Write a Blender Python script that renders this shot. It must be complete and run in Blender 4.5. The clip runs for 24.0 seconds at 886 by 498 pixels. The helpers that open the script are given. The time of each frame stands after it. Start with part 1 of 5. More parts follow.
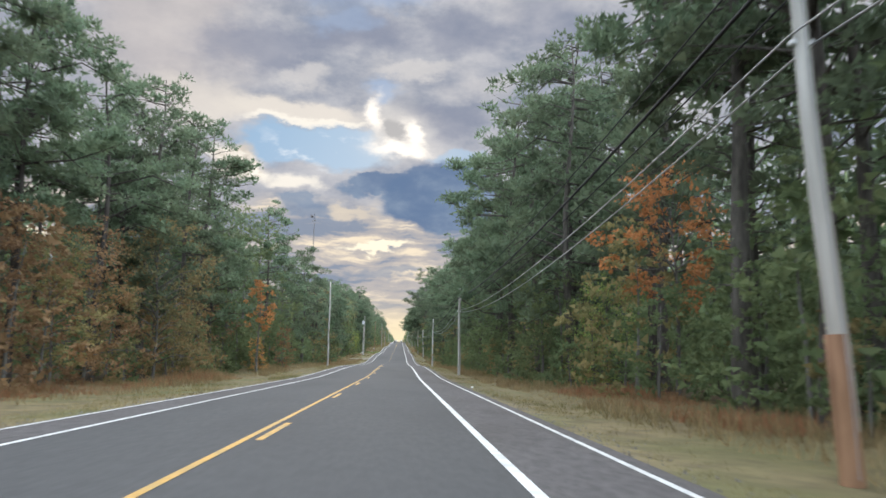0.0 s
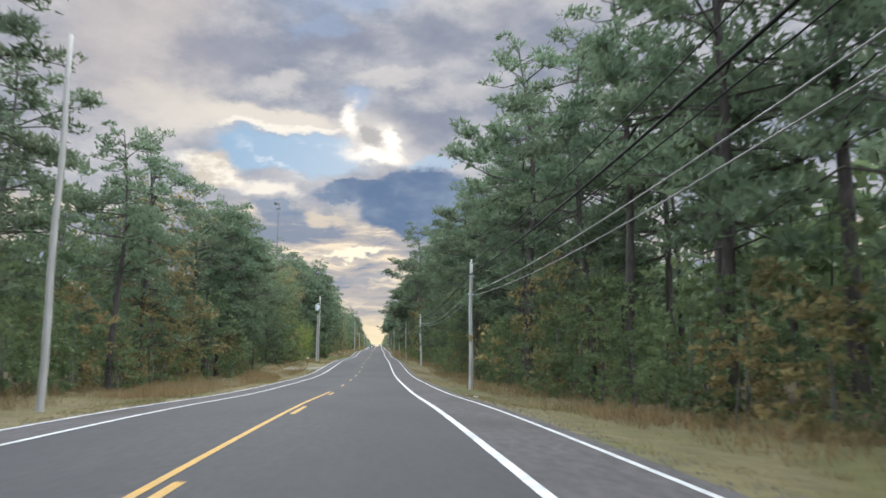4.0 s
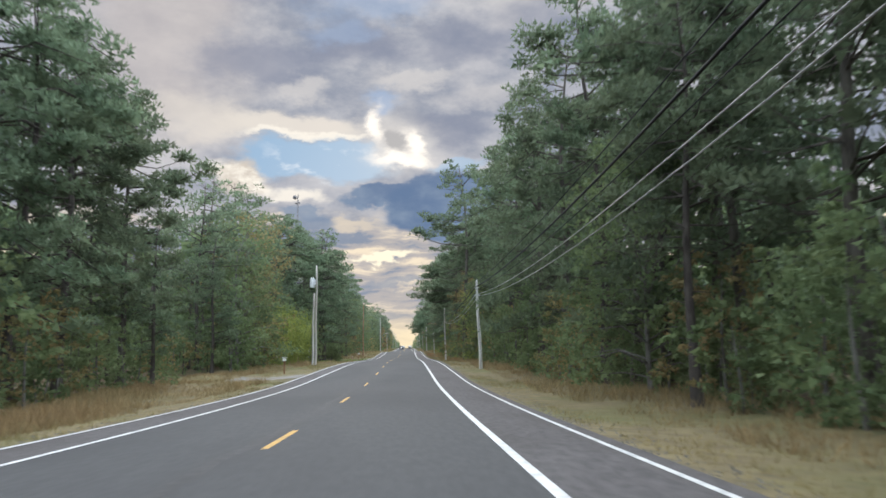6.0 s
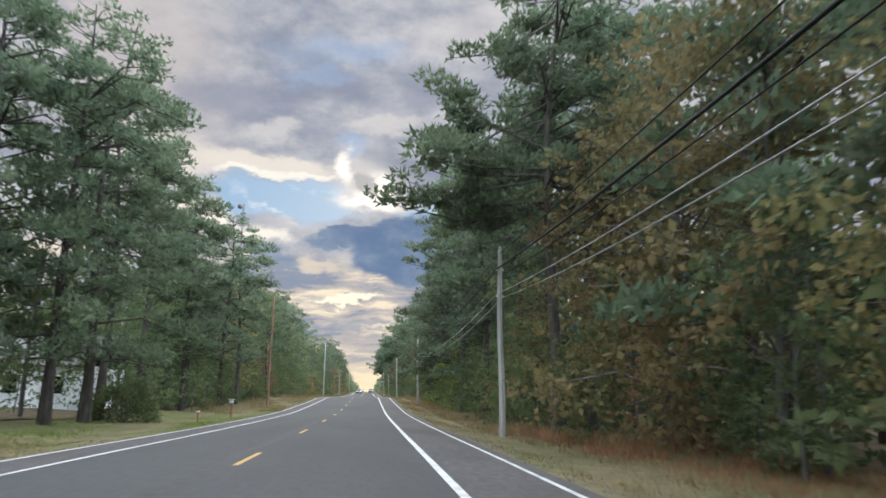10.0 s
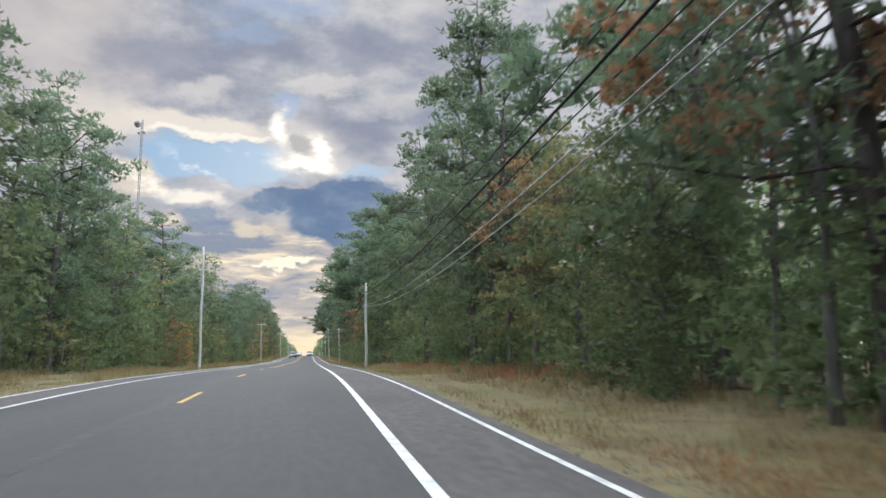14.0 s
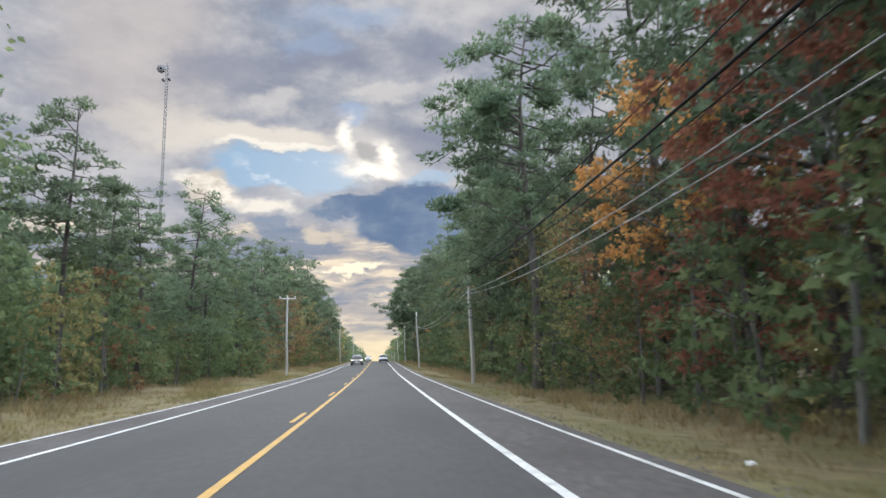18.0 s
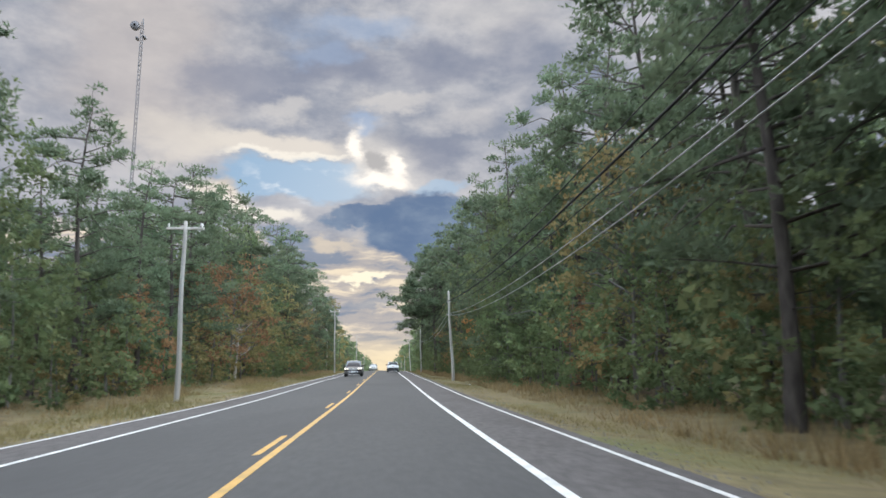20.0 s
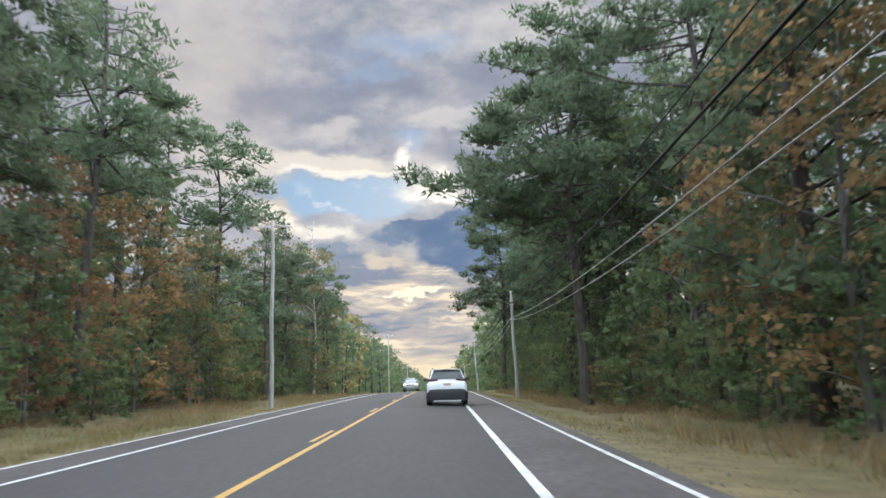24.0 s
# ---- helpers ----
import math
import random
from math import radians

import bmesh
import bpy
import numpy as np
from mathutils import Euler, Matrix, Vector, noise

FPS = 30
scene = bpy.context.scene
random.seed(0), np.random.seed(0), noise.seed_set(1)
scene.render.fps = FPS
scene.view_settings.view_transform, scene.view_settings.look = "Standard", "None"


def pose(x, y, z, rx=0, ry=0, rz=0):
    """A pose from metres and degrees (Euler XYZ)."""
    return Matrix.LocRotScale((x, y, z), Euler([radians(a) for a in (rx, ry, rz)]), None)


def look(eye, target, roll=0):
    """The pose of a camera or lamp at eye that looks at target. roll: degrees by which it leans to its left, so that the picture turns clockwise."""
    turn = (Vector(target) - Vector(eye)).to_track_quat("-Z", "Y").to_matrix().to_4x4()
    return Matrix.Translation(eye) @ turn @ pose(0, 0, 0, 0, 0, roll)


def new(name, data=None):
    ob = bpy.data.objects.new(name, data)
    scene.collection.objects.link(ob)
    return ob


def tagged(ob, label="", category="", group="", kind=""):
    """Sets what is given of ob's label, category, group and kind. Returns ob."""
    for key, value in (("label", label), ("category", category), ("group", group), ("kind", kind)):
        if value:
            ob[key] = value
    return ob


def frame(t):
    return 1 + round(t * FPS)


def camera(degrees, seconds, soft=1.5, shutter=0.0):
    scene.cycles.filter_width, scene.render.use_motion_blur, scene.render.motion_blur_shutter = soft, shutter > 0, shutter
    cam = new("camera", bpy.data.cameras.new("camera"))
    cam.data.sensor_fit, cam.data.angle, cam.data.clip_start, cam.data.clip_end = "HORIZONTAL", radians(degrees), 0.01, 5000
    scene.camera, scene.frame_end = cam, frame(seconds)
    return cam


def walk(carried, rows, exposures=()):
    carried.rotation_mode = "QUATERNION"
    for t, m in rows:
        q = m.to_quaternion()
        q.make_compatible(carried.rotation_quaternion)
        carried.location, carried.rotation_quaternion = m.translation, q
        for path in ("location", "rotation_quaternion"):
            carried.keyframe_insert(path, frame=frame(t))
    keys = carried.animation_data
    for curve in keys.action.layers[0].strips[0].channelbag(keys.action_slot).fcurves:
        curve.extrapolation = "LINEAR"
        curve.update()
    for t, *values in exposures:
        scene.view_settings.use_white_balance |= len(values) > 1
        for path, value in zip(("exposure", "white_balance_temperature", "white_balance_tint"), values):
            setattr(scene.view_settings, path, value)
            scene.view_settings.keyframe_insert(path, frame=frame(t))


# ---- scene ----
# The camera rides along a straight two-lane road (y ahead, x to the right of the centre line).
cam = camera(62.63, 24.0, 1.6, 0.2)
# seconds, x, y, z, yaw, pitch, roll
RIDE = [
    (0.0, 2.18, 6.46, 0.788, -3.32, 7.69, -1.04),
    (0.5, 2.13, 15.98, 0.599, -3.44, 8.08, -1.49),
    (1.0, 2.07, 25.54, 0.430, -3.43, 8.28, -1.83),
    (1.5, 1.99, 35.22, 0.257, -3.19, 8.24, -2.05),
    (2.0, 1.92, 45.10, 0.078, -3.17, 8.11, -2.07),
    (2.5, 1.90, 55.27, -0.102, -3.52, 7.86, -1.86),
    (4.5, 2.02, 96.93, -0.370, -5.23, 8.44, -0.07),
    (5.0, 2.06, 107.42, -0.513, -4.74, 8.63, 0.40),
    (5.5, 2.10, 117.96, -0.764, -3.39, 8.48, 0.73),
    (6.0, 2.13, 128.53, -0.929, -2.65, 8.36, 0.97),
    (6.5, 2.11, 139.13, -1.036, -1.60, 8.39, 1.03),
    (7.0, 2.10, 149.70, -1.115, -1.45, 8.71, 0.92),
    (7.5, 2.15, 160.16, -1.108, -1.17, 8.93, 0.52),
    (8.0, 2.18, 170.54, -0.982, -1.46, 9.31, 0.17),
    (8.5, 2.18, 180.77, -0.741, -1.74, 9.98, -0.11),
    (9.0, 2.19, 190.97, -0.493, -2.91, 10.65, -0.35),
    (9.5, 2.23, 201.21, -0.295, -4.35, 11.54, -0.53),
    (10.0, 2.29, 211.50, -0.171, -5.67, 11.88, -0.63),
    (10.5, 2.34, 221.85, -0.108, -6.61, 11.40, -0.69),
    (12.5, 2.53, 263.52, 0.109, -8.21, 9.47, -0.69),
    (13.0, 2.55, 273.97, 0.264, -9.24, 9.20, -0.44),
    (13.5, 2.53, 284.45, 0.550, -9.96, 9.01, 0.08),
    (14.0, 2.50, 294.95, 0.841, -10.32, 8.91, 0.69),
    (14.5, 2.49, 305.46, 1.152, -10.33, 9.14, 1.27),
    (15.0, 2.45, 315.98, 1.494, -9.96, 9.39, 1.62),
    (15.5, 2.32, 326.56, 1.700, -9.67, 9.39, 1.66),
    (16.0, 2.16, 337.17, 1.819, -9.25, 9.55, 1.52),
    (16.5, 2.02, 347.79, 1.885, -8.65, 9.44, 1.38),
    (17.0, 1.91, 358.40, 1.958, -7.55, 9.33, 1.21),
    (17.5, 1.82, 368.98, 2.051, -6.25, 9.35, 1.08),
    (18.0, 1.74, 379.52, 2.147, -4.99, 9.27, 0.93),
    (18.5, 1.71, 390.02, 2.205, -4.37, 9.44, 0.84),
    (20.5, 1.72, 431.80, 2.674, -4.30, 10.14, 0.20),
    (21.0, 1.76, 442.12, 2.817, -3.83, 10.16, 0.08),
    (21.5, 1.84, 452.28, 2.979, -2.84, 10.25, 0.40),
    (22.0, 1.96, 462.36, 3.188, -1.53, 10.50, 0.80),
    (22.5, 2.12, 472.38, 3.413, -0.60, 10.84, 1.23),
    (23.0, 2.27, 482.41, 3.636, 0.24, 11.15, 1.59),
    (23.5, 2.39, 492.51, 3.835, 0.05, 11.24, 1.62),
    (24.0, 2.50, 502.63, 4.033, -0.11, 11.18, 1.43),
]
walk(cam, [(t, pose(x, y, z, 90 + pitch, roll, yaw)) for t, x, y, z, yaw, pitch, roll in RIDE],
     exposures=[(0.0, 1.2), (5.0, 1.18), (7.5, 1.14), (10.0, 1.23), (13.0, 1.23), (15.0, 1.16), (16.2, 1.03), (17.2, 1.1), (18.5, 1.18), (21.0, 1.09), (22.5, 1.18), (24.0, 1.22)])

# ------------------------------------------------------------------ the lie of the land
LIE_STEP, LIE_START = 15.117, -15.117
LIE = [0.00, -0.28, -0.58, -0.85, -1.12, -1.37, -1.44, -1.51, -1.68, -2.02, -2.20, -2.31, -2.25, -1.92, -1.57, -1.37, -1.28, -1.23, -1.14, -0.97, -0.57, -0.14, 0.34, 0.58, 0.69, 0.80, 0.94, 1.03, 1.18, 1.37, 1.57, 1.81, 2.13, 2.47, 2.76, 3.07, 3.41, 3.72, 3.98, 4.22, 4.31, 4.33, 4.22, 3.95, 3.55, 3.10, 2.65, 2.30, 2.05, 1.90, 1.85]


def road_height(y):
    """Height of the road's centre line at y."""
    y = np.asarray(y, dtype=float)
    u = np.clip((y - LIE_START) / LIE_STEP, 0, len(LIE) - 1.001)
    i = np.floor(u).astype(int)
    f = u - i
    z = np.array(LIE)
    a, b, c, d = (z[np.clip(i + k, 0, len(LIE) - 1)] for k in (-1, 0, 1, 2))
    return b + 0.5 * f * (c - a + f * (2 * a - 5 * b + 4 * c - d + f * (3 * (b - c) + d - a)))


LANE, EDGE_R, EDGE_L, TAR_R, TAR_L = 3.63, 5.26, -4.87, 5.26 + 0.32, -4.87 - 0.12


def ground_height(x, y):
    """Height of the ground beside and under the road."""
    x, y = np.asarray(x, dtype=float), np.asarray(y, dtype=float)
    a = np.abs(x)
    h = road_height(y) - 0.13 * np.minimum(a / LANE, 1)
    out = np.maximum(a - 5.4, 0)
    h = h - 0.16 * np.minimum(out / 2.0, 1) + 0.2 * np.clip((out - 3) / 6, 0, 1)
    swell = 0.05 * np.sin(x * 0.9 + y * 0.31) + 0.06 * np.sin(y * 0.57 - x * 0.4) + 0.25 * np.sin(x * 0.11 + 1.3) * np.sin(y * 0.043)
    return h + swell * np.clip((out - 0.6) / 5, 0, 1)


# ------------------------------------------------------------------ sky and light
SUN_EL, SUN_AZ = 17.0, -1.0     # behind the cloud gap, almost straight ahead


def build_world():
    w = bpy.data.worlds.new("sky")
    scene.world = w
    w.use_nodes = True
    nt = w.node_tree
    nt.nodes.clear()
    N, L = nt.nodes.new, nt.links.new

    def feed(sock, v):
        if isinstance(v, (int, float)):
            sock.default_value = v
        elif isinstance(v, tuple):
            sock.default_value = (*v, 1.0) if len(v) == 3 else v
        else:
            L(v, sock)

    def m(op, a, b=0.0, c=0.0, clamp=False):
        n = N("ShaderNodeMath")
        n.operation, n.use_clamp = op, clamp
        for s, v in zip(n.inputs, (a, b, c)):
            feed(s, v)
        return n.outputs[0]

    def mix(f, a, b):
        n = N("ShaderNodeMix")
        n.data_type = "RGBA"
        feed(n.inputs[0], f), feed(n.inputs[6], a), feed(n.inputs[7], b)
        return n.outputs[2]

    def fbm(vec, scale, detail=6, rough=0.55, w4=0.0):
        n = N("ShaderNodeTexNoise")
        n.noise_dimensions = "4D"
        L(vec, n.inputs["Vector"])
        n.inputs["W"].default_value = w4
        n.inputs["Scale"].default_value, n.inputs["Detail"].default_value, n.inputs["Roughness"].default_value = scale, detail, rough
        return n.outputs["Fac"]

    def ramp(v, lo, hi):
        n = N("ShaderNodeMapRange")
        n.interpolation_type = "SMOOTHSTEP"
        feed(n.inputs[0], v)
        n.inputs[1].default_value, n.inputs[2].default_value = lo, hi
        return n.outputs[0]

    tc = N("ShaderNodeTexCoord").outputs["Generated"]
    sep = N("ShaderNodeSeparateXYZ")
    L(tc, sep.inputs[0])
    x, y, z = sep.outputs
    az = m("MULTIPLY", m("ARCTAN2", x, y), 57.2958)
    el = m("ADD", m("MULTIPLY", m("ARCSINE", z), 57.2958), 0.3)
    # cloud plane overhead: streaks towards the horizon
    d = m("ADD", m("MAXIMUM", z, 0.0), 0.16)
    comb = N("ShaderNodeCombineXYZ")
    feed(comb.inputs[0], m("DIVIDE", x, d)), feed(comb.inputs[1], m("DIVIDE", y, d))
    plane = comb.outputs[0]
    ang = N("ShaderNodeCombineXYZ")
    feed(ang.inputs[0], m("MULTIPLY", az, 0.045)), feed(ang.inputs[1], m("MULTIPLY", el, 0.085))
    flat = ang.outputs[0]
    # wobble of the outlines
    wa = m("MULTIPLY", m("SUBTRACT", fbm(flat, 3.4, 9, 0.6, 1.0), 0.5), 11.0)
    we = m("MULTIPLY", m("SUBTRACT", fbm(flat, 3.4, 9, 0.6, 5.0), 0.5), 6.0)
    azw, elw = m("ADD", az, wa), m("ADD", el, we)

    def blob(a0, e0, sa, se, lo=0.35, hi=0.6, warp=1.0):
        u = m("DIVIDE", m("SUBTRACT", m("MULTIPLY_ADD", wa, warp, az), a0), sa)
        v = m("DIVIDE", m("SUBTRACT", m("MULTIPLY_ADD", we, warp, el), e0), se)
        g = m("EXPONENT", m("MULTIPLY", m("ADD", m("MULTIPLY", u, u), m("MULTIPLY", v, v)), -1.0))
        return ramp(g, lo, hi)

    sky = N("ShaderNodeTexSky")
    sky.sky_type, sky.sun_disc = "NISHITA", False
    sky.sun_elevation, sky.sun_rotation = radians(SUN_EL), radians(SUN_AZ)
    sky.air_density, sky.dust_density = 1.0, 1.2
    sc = N("ShaderNodeVectorMath")
    sc.operation = "SCALE"
    L(sky.outputs[0], sc.inputs[0])
    sc.inputs["Scale"].default_value = 0.03
    clear = mix(0.75, sc.outputs[0], (0.20, 0.43, 0.70))

    big = fbm(plane, 0.75, 8, 0.55, 2.0)
    fine = fbm(flat, 3.4, 8, 0.6, 9.0)
    puff = fbm(flat, 7.5, 7, 0.6, 4.0)
    tone = m("ADD", m("MULTIPLY", big, 0.45), m("ADD", m("MULTIPLY", fine, 0.35), m("MULTIPLY", puff, 0.2)))
    grey = mix(ramp(tone, 0.40, 0.60), (0.24, 0.272, 0.35), (0.56, 0.555, 0.575))
    # warm light on the cloud bellies to the left, and heavier masses between
    grey = mix(m("MULTIPLY", blob(-18.5, 24, 7.5, 8, 0.1, 0.9), 0.65), grey, (0.56, 0.51, 0.49))
    violet = (0.225, 0.25, 0.335)
    for a0, e0, sa, se, amount in ((-11.5, 22.6, 6.0, 1.9, 0.65), (-4.0, 24.0, 4.5, 2.0, 0.65), (4.0, 24.3, 4.0, 2.2, 0.6), (10.5, 25.5, 5.0, 2.6, 0.45), (4.4, 18.4, 3.0, 1.5, 0.6)):
        grey = mix(m("MULTIPLY", blob(a0, e0, sa, se, 0.2, 0.85), amount), grey, violet)
    # thin blue between the clouds, and paler puffs
    for a0, e0, sa, se, amount in ((-2.5, 27.0, 5.0, 1.2, 0.5), (-5.0, 25.0, 2.4, 1.0, 0.45), (-2.2, 20.2, 1.8, 0.9, 0.7)):
        grey = mix(m("MULTIPLY", blob(a0, e0, sa, se, 0.1, 0.9), amount), grey, (0.33, 0.44, 0.63))
    for a0, e0, sa, se, amount in ((9.0, 28.5, 6.0, 2.5, 0.4), (0.2, 21.6, 3.6, 0.75, 0.65), (-9.0, 20.9, 2.0, 0.8, 0.6), (6.5, 20.6, 3.0, 0.9, 0.4)):
        grey = mix(m("MULTIPLY", blob(a0, e0, sa, se, 0.1, 0.9), amount), grey, (0.66, 0.63, 0.61))
    # rims above the clear strip
    col = mix(m("MULTIPLY", blob(-9.0, 18.2, 6.6, 1.15, 0.15, 0.9), 0.9), grey, (0.76, 0.70, 0.63))
    col = mix(m("MULTIPLY", blob(-7.4, 17.4, 5.6, 0.45, 0.2, 0.9), 0.85), col, (0.93, 0.87, 0.77))
    col = mix(m("MULTIPLY", blob(-16, 18.6, 5, 1.8, 0.2, 0.9), 0.6), col, (0.74, 0.68, 0.61))
    # clear strip
    col = mix(m("MULTIPLY", blob(-7.4, 15.6, 5.6, 1.45, 0.16, 0.62), 0.98), col, clear)
    col = mix(m("MULTIPLY", blob(4.5, 15.5, 3.2, 0.8, 0.35, 0.75), 0.8), col, clear)
    col = mix(m("MULTIPLY", m("MULTIPLY", ramp(puff, 0.54, 0.66), blob(-7.0, 15.0, 5.0, 1.4, 0.1, 0.9)), 0.6), col, (0.75, 0.80, 0.86))
    # bright bank under it
    col = mix(blob(-13.2, 13.7, 3.2, 1.9, 0.25, 0.75), col, mix(ramp(puff, 0.42, 0.6), (0.62, 0.56, 0.49), (0.94, 0.88, 0.78)))
    col = mix(m("MULTIPLY", blob(-9.6, 12.3, 2.4, 0.8, 0.2, 0.85), 0.9), col, (0.90, 0.84, 0.75))
    # low cloud bands and the glow at the horizon
    bands = N("ShaderNodeCombineXYZ")
    feed(bands.inputs[0], m("MULTIPLY", az, 0.06)), feed(bands.inputs[1], m("MULTIPLY", m("MULTIPLY_ADD", we, 0.35, el), 0.42))
    streak = fbm(bands.outputs[0], 1.6, 7, 0.62, 3.3)
    low = mix(ramp(streak, 0.42, 0.50), (0.245, 0.285, 0.365), (0.46, 0.43, 0.42))
    low = mix(ramp(streak, 0.50, 0.60), low, (0.86, 0.735, 0.565))
    low = mix(ramp(el, 4.6, 0.6), low, (0.93, 0.77, 0.51))
    col = mix(ramp(elw, 11.8, 9.4), col, low)
    # the heavy blue cloud, ragged on its left
    heavy = mix(ramp(fine, 0.4, 0.62), (0.125, 0.19, 0.315), (0.215, 0.285, 0.395))
    col = mix(m("MULTIPLY", blob(3.4, 12.2, 4.8, 3.1, 0.30, 0.52), 0.97), col, heavy)
    col = mix(m("MULTIPLY", blob(-2.6, 12.9, 4.2, 1.25, 0.34, 0.58), 0.93), col, heavy)
    col = mix(m("MULTIPLY", blob(-8.0, 10.6, 3.0, 0.8, 0.3, 0.7), 0.8), col, heavy)
    col = mix(m("MULTIPLY", blob(-3.9, 10.6, 3.0, 0.55, 0.25, 0.8), 0.8), col, (0.66, 0.58, 0.48))
    # bright strips low down
    col = mix(blob(-2.4, 8.15, 3.1, 0.34, 0.3, 0.75), col, (1.0, 0.90, 0.70))
    col = mix(m("MULTIPLY", blob(-0.9, 6.2, 3.4, 0.5, 0.3, 0.8), 0.7), col, (0.27, 0.31, 0.385))
    # the gap with the sun behind it: a ragged bright ring round a grey scrap
    glow = (1.08, 1.0, 0.90)
    col = mix(m("MULTIPLY", blob(-0.8, 17.3, 3.6, 2.5, 0.03, 1.0, 0.7), 0.6), col, (0.80, 0.745, 0.68))
    col = mix(m("MULTIPLY", blob(-0.7, 15.85, 2.6, 0.55, 0.08, 0.8, 0.8), 0.97), col, glow)
    col = mix(m("MULTIPLY", blob(-2.6, 18.2, 0.85, 1.5, 0.1, 0.85, 0.8), 0.97), col, glow)
    col = mix(m("MULTIPLY", blob(0.75, 16.9, 0.95, 1.0, 0.1, 0.85, 0.8), 0.97), col, glow)
    col = mix(m("MULTIPLY", blob(-0.9, 17.2, 0.85, 0.95, 0.2, 0.8, 0.7), 0.85), col, (0.43, 0.42, 0.42))
    # brightness added to the unseen sky overhead, right and behind, to light the trees
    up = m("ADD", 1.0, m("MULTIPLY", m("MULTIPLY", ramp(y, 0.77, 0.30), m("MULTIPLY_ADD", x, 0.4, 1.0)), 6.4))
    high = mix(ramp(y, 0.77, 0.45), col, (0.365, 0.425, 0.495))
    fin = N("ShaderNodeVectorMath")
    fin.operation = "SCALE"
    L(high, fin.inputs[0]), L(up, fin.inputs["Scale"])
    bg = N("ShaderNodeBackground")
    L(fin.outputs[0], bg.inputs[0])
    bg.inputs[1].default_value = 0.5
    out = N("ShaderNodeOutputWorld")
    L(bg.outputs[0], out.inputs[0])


build_world()
sun_data = bpy.data.lights.new("sun", "SUN")
sun_data.energy, sun_data.angle, sun_data.color = 1.5, radians(60), (1.0, 0.96, 0.90)
sun = new("sun", sun_data)
sun.matrix_world = look((0, 0, 0), (math.sin(radians(180 + SUN_AZ)), math.cos(radians(180 + SUN_AZ)), -math.tan(radians(SUN_EL + 15))))


# ------------------------------------------------------------------ materials
def material(name, low, high, scale=6.0, rough=0.8, metal=0.0, bump=0.0, bump_scale=40.0, stain=None, stain_scale=0.6,
             island=0.0, spread=0.0, through_light=0.0, spec=0.5, stretch=(1, 1, 1), coat=0.0):
    """A procedural surface: two tones by noise, larger stains, fine relief, and variation from piece to piece."""
    mt = bpy.data.materials.new(name)
    mt.use_nodes = True
    nt = mt.node_tree
    N, L = nt.nodes.new, nt.links.new
    bsdf = nt.nodes["Principled BSDF"]
    geo = N("ShaderNodeNewGeometry")
    mp = N("ShaderNodeMapping")
    mp.inputs["Scale"].default_value = stretch
    L(geo.outputs["Position"], mp.inputs[0])

    def noise_tex(s, det=4):
        n = N("ShaderNodeTexNoise")
        L(mp.outputs[0], n.inputs["Vector"])
        n.inputs["Scale"].default_value, n.inputs["Detail"].default_value = s, det
        return n.outputs["Fac"]

    def remap(v, a, b):
        n = N("ShaderNodeMapRange")
        L(v, n.inputs[0])
        n.inputs[1].default_value, n.inputs[2].default_value = a, b
        return n.outputs[0]

    def mixer(f, a, b):
        n = N("ShaderNodeMix")
        n.data_type = "RGBA"
        for s, v in ((n.inputs[0], f), (n.inputs[6], a), (n.inputs[7], b)):
            if isinstance(v, (int, float)):
                s.default_value = v
            elif isinstance(v, tuple):
                s.default_value = (*v, 1)
            else:
                L(v, s)
        return n.outputs[2]

    col = mixer(remap(noise_tex(scale), 0.32, 0.68), low, high)
    if stain:
        n = N("ShaderNodeMath")
        n.operation = "MULTIPLY"
        L(remap(noise_tex(stain_scale, 5), 0.45, 0.7), n.inputs[0])
        n.inputs[1].default_value = 0.75
        col = mixer(n.outputs[0], col, stain)
    if island or spread:
        hsv = N("ShaderNodeHueSaturation")
        L(col, hsv.inputs["Color"])
        val = N("ShaderNodeMath")
        val.operation = "MULTIPLY_ADD"
        L(geo.outputs["Random Per Island"], val.inputs[0])
        val.inputs[1].default_value, val.inputs[2].default_value = island, 1 - island / 2
        info = N("ShaderNodeObjectInfo")
        v2 = N("ShaderNodeMath")
        v2.operation = "MULTIPLY_ADD"
        L(info.outputs["Random"], v2.inputs[0])
        v2.inputs[1].default_value, v2.inputs[2].default_value = spread, 1 - spread / 2
        v3 = N("ShaderNodeMath")
        v3.operation = "MULTIPLY"
        L(val.outputs[0], v3.inputs[0]), L(v2.outputs[0], v3.inputs[1])
        L(v3.outputs[0], hsv.inputs["Value"])
        hue = N("ShaderNodeMath")
        hue.operation = "MULTIPLY_ADD"
        L(info.outputs["Random"], hue.inputs[0])
        hue.inputs[1].default_value, hue.inputs[2].default_value = spread * 0.09, 0.5 - spread * 0.045
        L(hue.outputs[0], hsv.inputs["Hue"])
        col = hsv.outputs[0]
    L(col, bsdf.inputs["Base Color"])
    bsdf.inputs["Roughness"].default_value, bsdf.inputs["Metallic"].default_value = rough, metal
    bsdf.inputs["Specular IOR Level"].default_value = spec
    bsdf.inputs["Coat Weight"].default_value = coat
    if bump:
        b = N("ShaderNodeBump")
        b.inputs["Strength"].default_value, b.inputs["Distance"].default_value = bump, 0.02
        L(noise_tex(bump_scale, 6), b.inputs["Height"])
        L(b.outputs[0], bsdf.inputs["Normal"])
